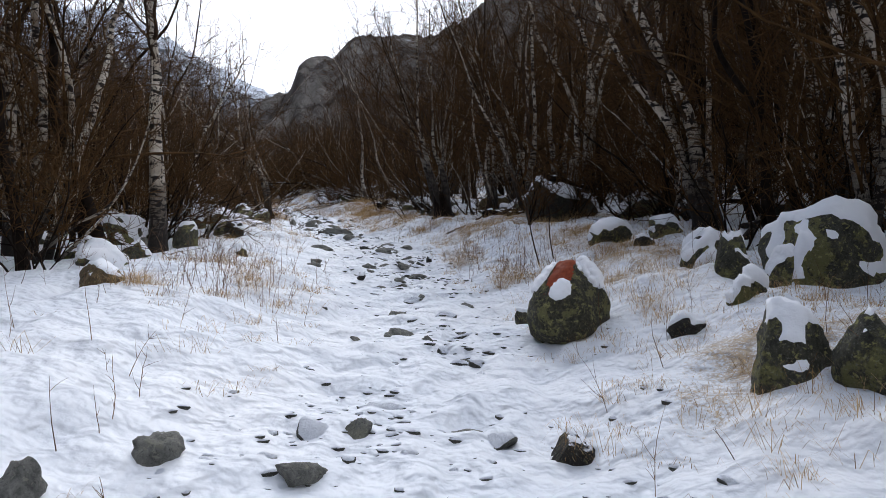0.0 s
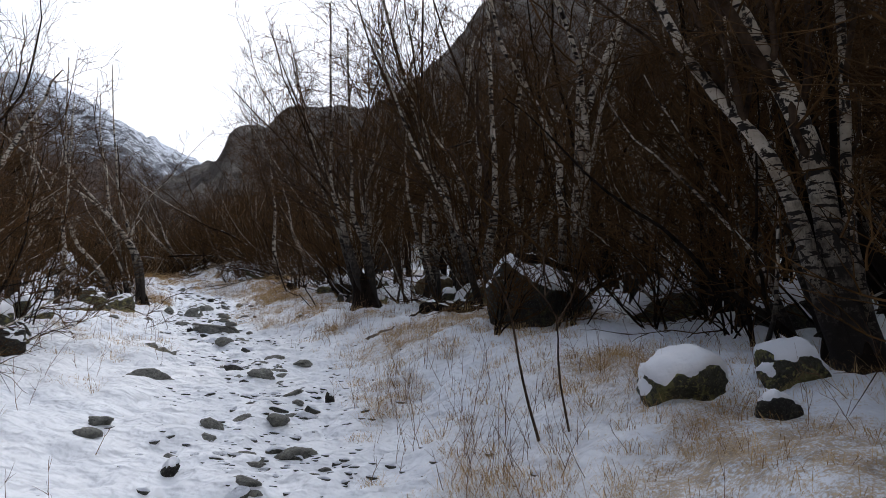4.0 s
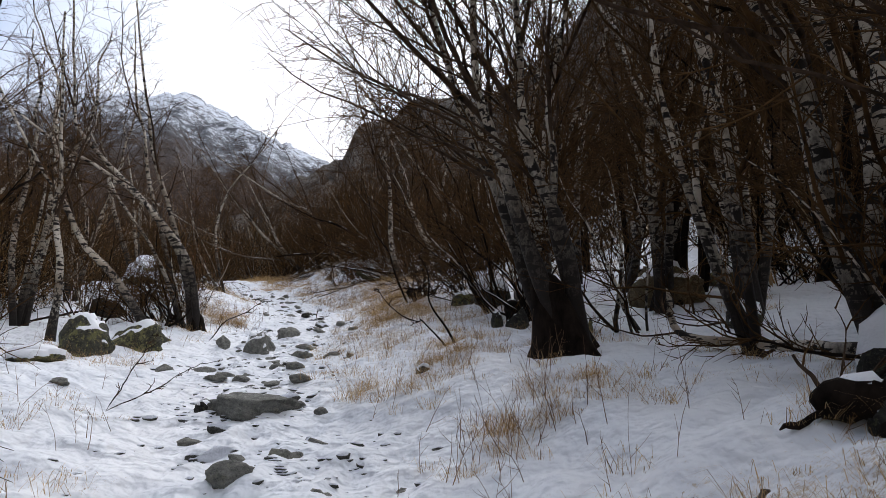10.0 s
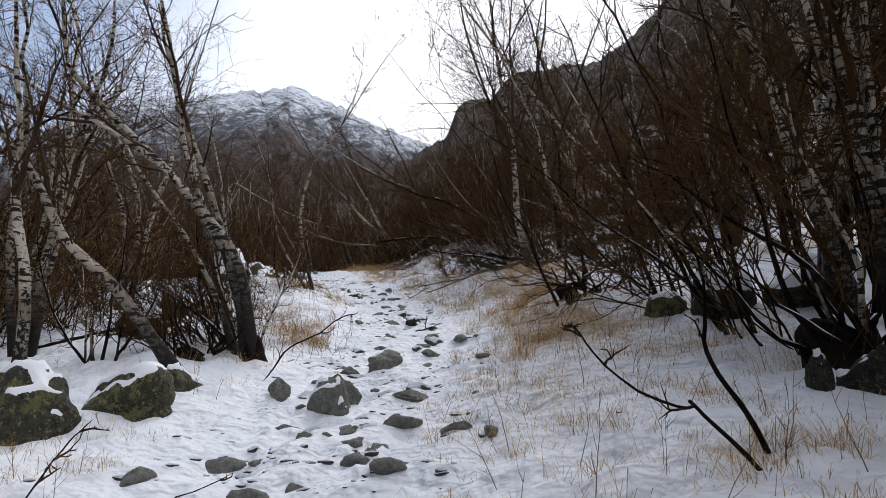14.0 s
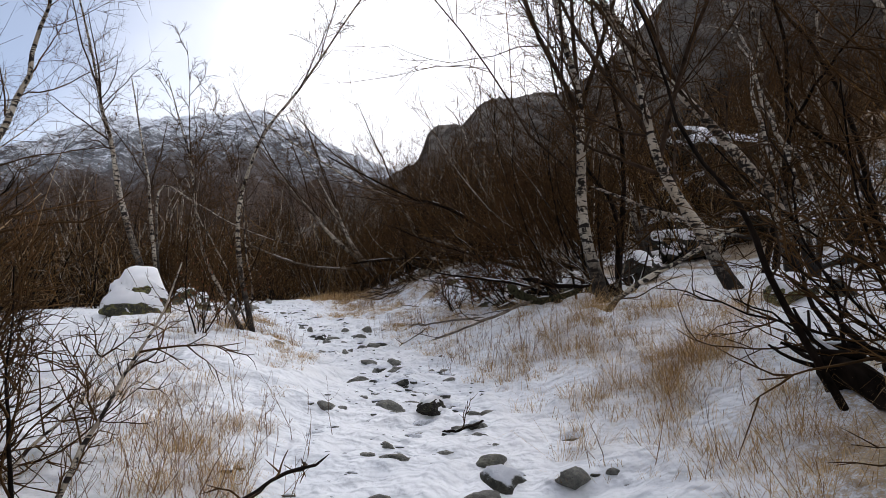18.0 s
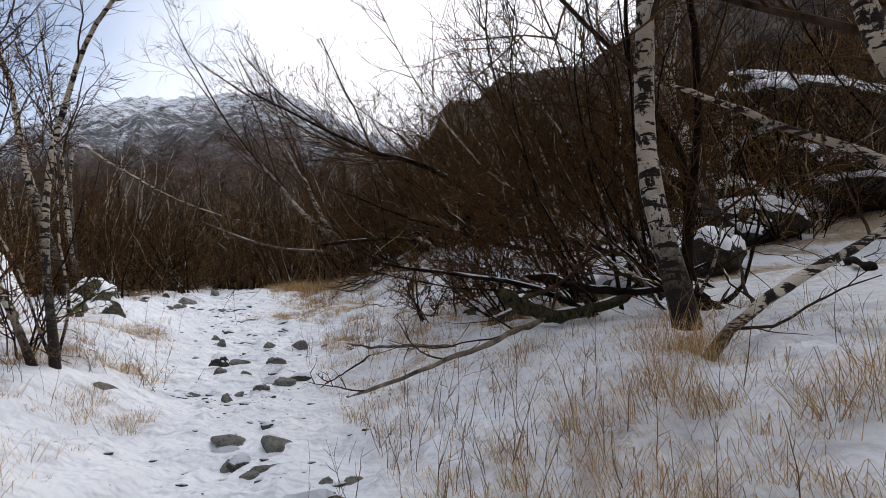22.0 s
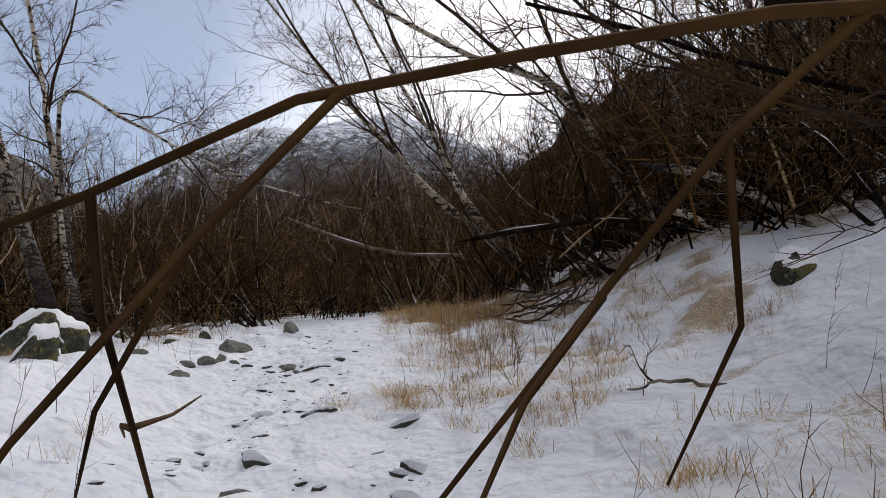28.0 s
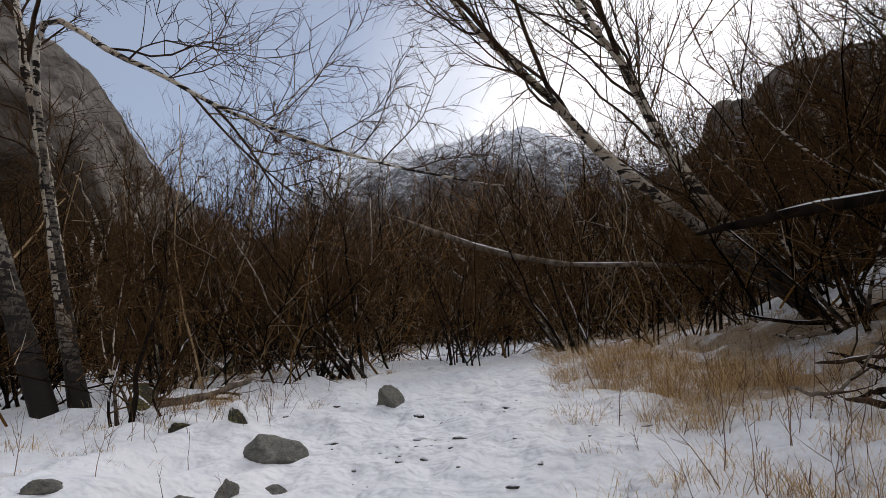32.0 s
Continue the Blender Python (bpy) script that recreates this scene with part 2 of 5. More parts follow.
GROUND = make_ground_mat()
SNOW = make_snow_mat()
ROCK_GREY = make_rock_mat("olive_grey_stone", (0.085, 0.085, 0.078), (0.34, 0.335, 0.30), (0.22, 0.215, 0.165), 0.2, -0.08)
ROCK_OCHRE = make_rock_mat("rusty_stone", (0.05, 0.035, 0.018), (0.24, 0.17, 0.09), (0.17, 0.16, 0.07), 0.3, 0.06)
ROCK_MOSS = make_rock_mat("mossy_dark_stone", (0.014, 0.014, 0.011), (0.13, 0.125, 0.09), (0.19, 0.18, 0.065), 0.55, 0.10)
ROCK_DARK = make_rock_mat("wet_dark_stone", (0.006, 0.0055, 0.005), (0.06, 0.055, 0.046), (0.07, 0.07, 0.035), 0.3, 0.12)
ROCK_LICHEN = make_rock_mat("lichened_stone", (0.012, 0.012, 0.009), (0.14, 0.13, 0.085), (0.24, 0.225, 0.09), 0.5, 0.0, 2.4)
STONE_SNOWY = make_rock_mat("snow_topped_stone", (0.03, 0.03, 0.026), (0.13, 0.13, 0.11), (0.10, 0.10, 0.075), 0.2, 0.48)
BIRCH = make_birch_mat()
BARK = make_wood_mat("dark_bark", (0.0025, 0.002, 0.0016), (0.024, 0.017, 0.013))
BRANCH = make_wood_mat("brown_branch", (0.009, 0.006, 0.004), (0.095, 0.062, 0.042))
TWIG = make_wood_mat("twig_bark", (0.006, 0.0036, 0.002), (0.13, 0.07, 0.028), 3.0)
MOSSY_BARK = make_wood_mat("mossy_bark", (0.006, 0.006, 0.004), (0.085, 0.08, 0.045), 22.0)
LOG = make_wood_mat("weathered_log", (0.035, 0.027, 0.02), (0.30, 0.25, 0.20), 14.0)
# half the stems near black: the thicket's deep shade is put into their colour
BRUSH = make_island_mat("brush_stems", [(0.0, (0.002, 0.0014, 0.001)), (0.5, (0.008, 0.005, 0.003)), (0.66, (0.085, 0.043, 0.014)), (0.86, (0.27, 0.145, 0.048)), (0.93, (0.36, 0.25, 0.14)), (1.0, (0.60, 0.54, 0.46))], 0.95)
GRASS = make_island_mat("dry_straw", [(0.0, (0.17, 0.09, 0.03)), (0.4, (0.44, 0.28, 0.12)), (1.0, (0.68, 0.50, 0.28))])
WEED = make_island_mat("dead_weed", [(0.0, (0.09, 0.05, 0.03)), (1.0, (0.24, 0.15, 0.09))])
LEAF = make_island_mat("withered_leaf", [(0.0, (0.10, 0.035, 0.02)), (1.0, (0.28, 0.12, 0.05))], 0.6)
# woods colour kept very dark: shade among the dense trees is painted in
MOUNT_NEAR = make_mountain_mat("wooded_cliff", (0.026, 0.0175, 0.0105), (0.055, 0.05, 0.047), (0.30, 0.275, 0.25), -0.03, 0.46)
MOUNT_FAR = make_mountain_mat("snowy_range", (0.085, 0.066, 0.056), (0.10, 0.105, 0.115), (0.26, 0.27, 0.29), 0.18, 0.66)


def paint_mat(name, col):
    m, n, l, p = material(name, 0.8, 0.2)
    f = noise_tex(n, l, world_coords(n, l), 30, 5, 0.7)
    l.new(ramp(n, l, f, [(0.3, tuple(c * 0.5 for c in col)), (0.6, col)]), p.inputs["Base Color"])
    return m


RED_PAINT = paint_mat("red_paint", (0.26, 0.055, 0.022))


# ---- shared tools ----
rng = np.random.default_rng(7)
RISE_Y = [-80, 0, 4, 8, 12, 16, 20, 24, 28, 32, 36, 40, 43, 46, 49, 53, 60, 80, 130]
RISE_Z = [-14, -0.18, 0.72, 1.61, 2.52, 3.5, 4.38, 5.18, 6.06, 6.96, 7.79, 8.73, 9.51, 10.34, 10.95, 11.6, 12.7, 16.5, 27]
BANK = [0.6, 0.6, 0.68, 0.76, 0.85, 0.76, 0.58, 0.5, 0.6, 0.79, 0.65, 0.34, 0.08, 0.0, 0, 0, 0, 0, 0]
SHOULDER = [0.5, 0.5, 0.47, 0.44, 0.37, 0.3, 0.34, 0.26, 0.34, 0.53, 0.68, 0.63, 0.39, 0.15, 0, 0, 0, 0, 0]
TRAIL_Y = [-60, 0, 2, 6, 10, 13, 16, 18, 20, 22, 24, 26, 28, 30, 32, 34, 36, 38, 40, 43, 47, 55, 70, 100, 400]
TRAIL_X = [-0.3, -0.3, -0.35, 0.0, -0.25, -0.75, -1.35, -2.0, -2.9, -3.7, -4.3, -4.6, -4.9, -5.2, -5.8, -6.9, -8.0, -9.0, -10.2, -12.2, -14.2, -18.5, -25, -30, -60]


def step(a, b, v):
    u = np.clip((v - a) / (b - a), 0, 1)
    return u * u * (3 - 2 * u)


def vnoise(x, y, seed=0):
    """Smooth value noise, about -1 to 1, on arrays."""
    xi, yi = np.floor(x), np.floor(y)
    fx, fy = x - xi, y - yi
    fx, fy = fx * fx * (3 - 2 * fx), fy * fy * (3 - 2 * fy)

    def h(a, b):
        s = np.sin(a * 127.1 + b * 311.7 + seed * 74.7) * 43758.5453
        return (s - np.floor(s)) * 2 - 1

    top = h(xi, yi) * (1 - fx) + h(xi + 1, yi) * fx
    low = h(xi, yi + 1) * (1 - fx) + h(xi + 1, yi + 1) * fx
    return top * (1 - fy) + low * fy


def trail_x(y):
    return np.interp(y, TRAIL_Y, TRAIL_X)


def ground_z(x, y):
    """Height of the ground: a trail that climbs, a grassy bank on its east side, a low shoulder on its west side."""
    x, y = np.asarray(x, float), np.asarray(y, float)
    o = x - trail_x(y)
    near = np.exp(-np.maximum(np.abs(o) - 6, 0) / 8)
    z = np.interp(y, RISE_Y, RISE_Z)
    east = np.interp(y, RISE_Y, BANK) * step(0.5, 2.9, o) + 0.72 * step(38, 43, y) * (1 - step(49, 57, y)) * step(2.8, 6.0, o) + 0.10 * np.clip(o - 2.9, 0, 200) + 0.05 * np.clip(o - 9, 0, 30) + 0.28 * np.clip(o - 18, 0, 24)
    west = np.interp(y, RISE_Y, SHOULDER) * step(0.8, 3.2, -o) - 0.02 * np.clip(-o - 5, 0, 40) + 0.30 * np.clip(-o - 60, 0, 120)
    z = z + np.where(o > 0, east, west)
    side = step(0.5, 1.6, np.abs(o))
    bumps = 0.07 * vnoise(x * 0.55, y * 0.55, 1) * step(0.6, 2.0, np.abs(o)) + 0.035 * vnoise(x * 1.7, y * 1.7, 2) + 0.06 * vnoise(x * 3.1, y * 3.1, 3) * (0.35 + 0.65 * side)
    tread = -0.06 * np.abs(vnoise(x * 3.6, y * 2.9, 4)) + 0.036 * vnoise(x * 6.5, y * 6.5, 5) + 0.009 * vnoise(x * 9, y * 9, 7)
    bumps = bumps + 0.10 * vnoise(x * 2.2, y * 2.2, 8) * step(2.2, 3.4, o) * step(38, 41, y)
    return z + (bumps + tread * (1 - 0.45 * side)) * near + (1 - near) * 0.8 * vnoise(x * 0.12, y * 0.12, 6)


def gz(x, y):
    return float(ground_z(np.array([x]), np.array([y]))[0])


def mesh_from(name, verts, faces, mat, smooth=True):
    me = bpy.data.meshes.new(name)
    if isinstance(faces, np.ndarray) and len(faces):
        v, n, k = np.ascontiguousarray(verts, dtype=np.float32), len(faces), faces.shape[1]
        me.vertices.add(len(v))
        me.vertices.foreach_set("co", v.reshape(-1))
        me.loops.add(n * k)
        me.loops.foreach_set("vertex_index", np.ascontiguousarray(faces, dtype=np.int32).reshape(-1))
        me.polygons.add(n)
        me.polygons.foreach_set("loop_start", np.arange(0, n * k, k, dtype=np.int32))
        me.update(calc_edges=True)
    else:
        me.from_pydata([tuple(v) for v in verts], [], faces)
    me.materials.append(mat)
    if smooth:
        me.shade_smooth()
    return me


def part(name, me, parent, label=""):
    ob = new(name, me)
    ob.parent = parent
    return tagged(ob, label) if label else ob


def thing(name, label, category, at=(0, 0, 0), group="", kind=""):
    e = new(name)
    e.location = at
    e.empty_display_size = 0.1
    return tagged(e, label, category, group, kind)


def curve_points(ctrl, n):
    """Points along a smooth curve through the control points."""
    c = np.asarray(ctrl, float)
    if len(c) == 2:
        return c[0] + (c[1] - c[0]) * np.linspace(0, 1, n)[:, None]
    p = np.vstack([2 * c[0] - c[1], c, 2 * c[-1] - c[-2]])
    u = np.linspace(0, len(c) - 1 - 1e-6, n)
    i = u.astype(int)
    f = (u - i)[:, None]
    a, b, d, e = p[i], p[i + 1], p[i + 2], p[i + 3]
    return 0.5 * (2 * b + (d - a) * f + (2 * a - 5 * b + 4 * d - e) * f**2 + (3 * b - 3 * d + e - a) * f**3)


def tubes_of(pts, radii, sides):
    """Vertices and faces of tapered tubes that have the same number of points."""
    t = np.gradient(pts, axis=1)
    t /= np.linalg.norm(t, axis=2)[..., None] + 1e-9
    ref = np.where(np.abs(t[:, :1, 2:]) > 0.7, np.array([0.31, 0.95, 0.05]), np.array([0.05, 0.1, 1.0]))
    u = np.cross(t, np.broadcast_to(ref, t.shape))
    u /= np.linalg.norm(u, axis=2)[..., None] + 1e-9
    w = np.cross(t, u)
    a = np.linspace(0, 2 * np.pi, sides, endpoint=False)
    v = pts[:, :, None] + radii[:, :, None, None] * (u[:, :, None] * np.cos(a)[:, None] + w[:, :, None] * np.sin(a)[:, None])
    m, n = pts.shape[:2]
    i, j = np.meshgrid(np.arange(n - 1), np.arange(sides), indexing="ij")
    k = (j + 1) % sides
    f = np.stack([i * sides + j, i * sides + k, (i + 1) * sides + k, (i + 1) * sides + j], -1).reshape(-1, 4)
    f = f[None] + (np.arange(m) * n * sides)[:, None, None]
    return v.reshape(-1, 3), f.reshape(-1, 4)


def tubes_mesh(name, tubes, mat, along=False, foot=1.0):
    """One mesh of many tubes, each (points, radii, sides)."""
    alike = collections.defaultdict(list)
    for pts, radii, sides in tubes:
        alike[len(pts), sides].append((pts, radii))
    vs, fs, al, at = [], [], [], 0
    for (n, sides), group in alike.items():
        v, f = tubes_of(np.array([g[0] for g in group], float), np.array([g[1] for g in group], float), sides)
        vs.append(v)
        fs.append(f + at)
        at += len(v)
        if along:
            al.append(np.tile(np.repeat(np.linspace(0, 1, n) / foot, sides), len(group)))
    me = mesh_from(name, np.vstack(vs), np.vstack(fs), mat)
    if along:
        a = me.attributes.new("along", "FLOAT", "POINT")
        a.data.foreach_set("value", np.concatenate(al).astype(np.float32))
    return me


def grow(start, way, length, r, n, r0, bend=0.25, up=0.06, droop=0.0):
    """A wandering branch: points and radii."""
    px, py, pz = (float(c) for c in start)
    dx, dy, dz = (float(c) for c in way)
    q = 1 / math.sqrt(dx * dx + dy * dy + dz * dz)
    dx, dy, dz = dx * q, dy * q, dz * q
    pts, s = [(px, py, pz)], length / n
    for i, (ex, ey, ez) in enumerate((r0.normal(0, bend, (n, 3)) * 0.6).tolist()):
        dx, dy, dz = dx + ex, dy + ey, dz + ez + up - droop * i / n
        q = 1 / math.sqrt(dx * dx + dy * dy + dz * dz)
        dx, dy, dz = dx * q, dy * q, dz * q
        px, py, pz = px + dx * s, py + dy * s, pz + dz * s
        pts.append((px, py, pz))
    return np.array(pts), r - r * 0.7 * np.arange(n + 1) / n


def side_way(d, r0, angle):
    """A direction that turns off d by about that many degrees."""
    dx, dy, dz = d.tolist()
    q = 1 / (math.sqrt(dx * dx + dy * dy + dz * dz) + 1e-12)
    dx, dy, dz = dx * q, dy * q, dz * q
    ax, ay, az = r0.normal(0, 1, 3).tolist()
    sx, sy, sz = dy * az - dz * ay, dz * ax - dx * az, dx * ay - dy * ax
    q = math.sin(radians(angle)) / (math.sqrt(sx * sx + sy * sy + sz * sz) + 1e-9)
    c = math.cos(radians(angle))
    return np.array((dx * c + sx * q, dy * c + sy * q, dz * c + sz * q))


def crown(stem, radii, r0, branches, twigs, reach, first=0.35, angle=42, up=0.08, droop=0.0, lean=(0, 0, 0), fine=3):
    """Branches and twigs that leave one stem: two lists of tubes. Branches set out steeply, bow outwards and lift again."""
    out_b, out_t = [], []
    n = len(stem)
    lean = np.array(lean, float)
    for k in range(branches):
        f = first + (0.98 - first) * (k + r0.random()) / branches
        i = min(int(f * (n - 1)), n - 2)
        d = stem[i + 1] - stem[i]
        ln = reach * (1.25 - 0.65 * f) * r0.uniform(0.6, 1.4)
        w = side_way(d, r0, angle * r0.uniform(0.7, 1.45)) + lean
        w[2] = max(w[2], -0.1)
        br, rr = grow(stem[i], w, ln, max(radii[i] * r0.uniform(0.26, 0.46), 0.008), 8, r0, 0.26, up, droop)
        out_b.append((br, rr, 4))
        for q in range(twigs):
            g = 0.12 + 0.86 * (q + r0.random()) / twigs
            j = min(int(g * 8), 7)
            tw, tr = grow(br[j] + (br[j + 1] - br[j]) * r0.random(), side_way(br[j + 1] - br[j], r0, 44 * r0.uniform(0.6, 1.4)), ln * (0.62 - 0.3 * g) * r0.uniform(0.6, 1.2), max(rr[j] * 0.5, 0.0055), 4, r0, 0.3, up * 0.7, droop * 1.4)
            out_t.append((tw, tr, 3))
            for s in range(fine):
                j2 = r0.integers(1, 4)
                sp, sr = grow(tw[j2], side_way(tw[j2 + 1] - tw[j2], r0, 42), ln * r0.uniform(0.12, 0.34), max(tr[j2] * 0.65, 0.0042), 2, r0, 0.3, 0.03, droop * 1.6)
                out_t.append((sp, sr, 3))
    return out_b, out_t


# ---- ground and mountains ----
def spread(fine_lo, fine_hi, d, far_lo, far_hi, rate):
    """Grid lines: even in the middle, wider and wider towards the ends."""
    mid = list(np.arange(fine_lo, fine_hi, d))
    up, g = [fine_hi], d
    while up[-1] < far_hi:
        g *= rate
        up.append(up[-1] + g)
    dn, g = [fine_lo], d
    while dn[-1] > far_lo:
        g *= rate
        dn.append(dn[-1] - g)
    return np.array(dn[:0:-1] + mid + up)


def build_ground():
    o = spread(-3.6, 3.6, 0.06, -900, 900, 1.13)
    y = spread(0.5, 47.0, 0.062, -900, 900, 1.12)
    O, Y = np.meshgrid(o, y)
    X = O + trail_x(Y)
    Z = ground_z(X, Y)
    far = step(150, 700, np.hypot(X, Y))
    Z = Z * (1 - far) + far * 25
    v = np.stack([X, Y, Z], -1).reshape(-1, 3)
    ny, nx = O.shape
    i, j = np.meshgrid(np.arange(ny - 1), np.arange(nx - 1), indexing="ij")
    f = np.stack([i * nx + j, i * nx + j + 1, (i + 1) * nx + j + 1, (i + 1) * nx + j], -1).reshape(-1, 4)
    me = mesh_from("ground", v, f, GROUND)
    # how much litter and dead grass shows through the snow
    bare = -0.20 + 0.33 * step(0.6, 1.9, O) + 0.20 * step(1.5, 3.2, -O) + 0.12 * step(9, 16, O) + 0.15 * step(6, 11, -O)
    bare = bare + 0.34 * vnoise(X * 0.45, Y * 0.45, 11) * step(0.5, 1.5, np.abs(O)) + 0.16 * vnoise(X * 1.6, Y * 1.6, 12)
    bare = bare + 0.08 * step(47, 51, Y) * step(12, 4, np.abs(O)) + 0.15 * step(0.9, 2.2, O) * (step(25, 29, Y) * step(35, 32.5, Y) + step(39, 42, Y)) * step(10, 5, O)
    bare = bare + (0.14 + 0.42 * vnoise(X * 2.3, Y * 2.3, 14)) * step(2.0, 3.2, O) * step(38, 41, Y)
    bare = bare - 0.22 * step(0.8, 1.8, O) * step(17, 19, Y) * step(25, 23, Y)
    bare = bare + 0.5 * step(18, 27, np.abs(O)) + 0.6 * step(54, 62, Y)
    a = me.attributes.new("bare", "FLOAT", "POINT")
    a.data.foreach_set("value", bare.reshape(-1).astype(np.float32))
    tagged(new("ground", me), "snow-dusted mountain trail with stones and dry grass", "ground", kind="structure")


def build_mountain(name, label, ridge, near, depth, mat, seed, jag, cols=420, rows=70):
    """A mountainside: a ridge of (bearing, height angle) at a distance, falling to its foot towards the trail."""
    b = np.linspace(ridge[0][0], ridge[-1][0], cols)
    el = np.interp(b, [r[0] for r in ridge], [r[1] for r in ridge])
    u = np.linspace(0, 1, rows)
    B, U = np.meshgrid(np.radians(b), u)
    E = np.broadcast_to(np.radians(el), B.shape)
    D = near + depth * U
    cx, cy, cz = -4.0, 20.0, 5.5
    x, y = cx - np.sin(B) * D, cy + np.cos(B) * D
    top = cz + np.tan(E) * (near + depth)
    foot = cz + near * 0.12
    prof = np.clip(U, 0, 1) ** 0.85
    n = vnoise(B * 14, U * 5, seed) * 0.6 + vnoise(B * 37, U * 11, seed + 1) * 0.35 + vnoise(B * 90, U * 30, seed + 2) * 0.18 + vnoise(B * 220, U * 60, seed + 3) * 0.08
    z = foot + (top - foot) * prof + n * jag * np.sin(np.pi * np.clip(U * 0.85 + 0.08, 0, 1)) + (vnoise(B * 70, U * 0, seed + 5) * 0.16 + vnoise(B * 190, U * 0, seed + 6) * 0.10 + vnoise(B * 420, U * 0, seed + 7) * 0.07) * jag * U**4
    v = np.stack([x, y, z], -1).reshape(-1, 3)
    back = np.stack([x[-1] - np.sin(B[-1]) * 150, y[-1] + np.cos(B[-1]) * 150, z[-1] - 160], -1)
    v = np.vstack([v, back])
    i, j = np.meshgrid(np.arange(rows), np.arange(cols - 1), indexing="ij")
    f = np.stack([i * cols + j + 1, i * cols + j, (i + 1) * cols + j, (i + 1) * cols + j + 1], -1).reshape(-1, 4)
    me = mesh_from(name, v, f, mat)
    high = np.concatenate([((z - foot) / (top - foot + 1)).reshape(-1), np.ones(cols)])
    a = me.attributes.new("high", "FLOAT", "POINT")
    a.data.foreach_set("value", high.astype(np.float32))
    tagged(new(name, me), label, "mountain", kind="structure")


build_ground()
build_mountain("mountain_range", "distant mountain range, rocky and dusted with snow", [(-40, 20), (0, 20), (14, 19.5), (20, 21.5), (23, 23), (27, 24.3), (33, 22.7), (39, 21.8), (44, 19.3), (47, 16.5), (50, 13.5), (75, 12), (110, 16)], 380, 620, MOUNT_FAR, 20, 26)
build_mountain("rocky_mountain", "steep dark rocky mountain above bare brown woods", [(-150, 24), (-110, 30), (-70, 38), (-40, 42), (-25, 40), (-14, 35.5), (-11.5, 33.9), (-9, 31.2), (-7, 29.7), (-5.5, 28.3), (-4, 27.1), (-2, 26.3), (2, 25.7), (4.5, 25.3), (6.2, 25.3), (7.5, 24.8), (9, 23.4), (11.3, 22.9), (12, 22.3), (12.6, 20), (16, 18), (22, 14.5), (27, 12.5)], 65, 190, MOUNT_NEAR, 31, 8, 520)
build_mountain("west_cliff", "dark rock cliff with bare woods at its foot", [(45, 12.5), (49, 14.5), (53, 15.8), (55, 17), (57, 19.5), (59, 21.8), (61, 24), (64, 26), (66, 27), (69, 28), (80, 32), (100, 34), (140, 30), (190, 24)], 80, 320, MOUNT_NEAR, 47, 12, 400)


# ---- stones ----
def rock_points(level, seed, cuts=15):
    """Unit rock: a sphere cut by planes, then roughened. Points and faces."""
    bm = bmesh.new()
    bmesh.ops.create_icosphere(bm, subdivisions=level, radius=1.0)
    v = np.array([x.co for x in bm.verts])
    f = np.array([[q.index for q in x.verts] for x in bm.faces])
    bm.free()
    r0 = np.random.default_rng(seed)
    for _ in range(cuts):
        n = r0.normal(0, 1, 3)
        n /= np.linalg.norm(n)
        d = r0.uniform(0.5, 0.88)
        s = v @ n
        v = v - np.maximum(s - d, 0)[:, None] * n * 0.97
    for k, (sc, am) in enumerate(((1.7, 0.13), (4.1, 0.07), (9.0, 0.035), (19.0, 0.018))):
        nn = vnoise(v[:, 0] * sc + v[:, 2] * 1.3 * sc, v[:, 1] * sc - v[:, 2] * 0.7 * sc, seed + k)
        v = v * (1 + am * nn)[:, None]
    return v, f


def normals_of(v, f):
    n = np.zeros_like(v)
    fa = np.array(f)
    fn = np.cross(v[fa[:, 1]] - v[fa[:, 0]], v[fa[:, 2]] - v[fa[:, 0]])
    for k in range(3):
        np.add.at(n, fa[:, k], fn)
    return n / (np.linalg.norm(n, axis=1)[:, None] + 1e-9)


def snow_cap(name, v, f, seed, thick, start, parent):
    """Snow that lies on the upward sides of a rock."""
    n = normals_of(v, f)
    spot = vnoise(v[:, 0] * 5 + seed, v[:, 1] * 5, seed) * 0.34 + vnoise(v[:, 0] * 13, v[:, 1] * 13 + v[:, 2] * 6, seed + 1) * 0.24
    t = thick * step(start, start + 0.45, n[:, 2] + spot) - 0.008
    w = v + np.where(t[:, None] < 0, n * t[:, None] * 2, n * t[:, None] * 0.30 + np.array([0, 0, 1]) * t[:, None] * 0.75)
    keep = [q for q in f if max(t[i] for i in q) > -0.006]
    if len(keep) < 4:
        return
    root = {i: i for q in keep for i in q}

    def top(i):
        while root[i] != i:
            root[i] = root[root[i]]
            i = root[i]
        return i

    for q in keep:
        for i in q[1:]:
            root[top(i)] = top(q[0])
    heaps = {}
    for q in keep:
        heaps.setdefault(top(q[0]), []).append(q)
    for heap in heaps.values():
        if len(heap) < 9:
            continue
        used = sorted({i for q in heap for i in q})
        idx = {a: b for b, a in enumerate(used)}
        part(name, mesh_from(name, w[used], [[idx[i] for i in q] for q in heap], SNOW), parent, "white lying snow")


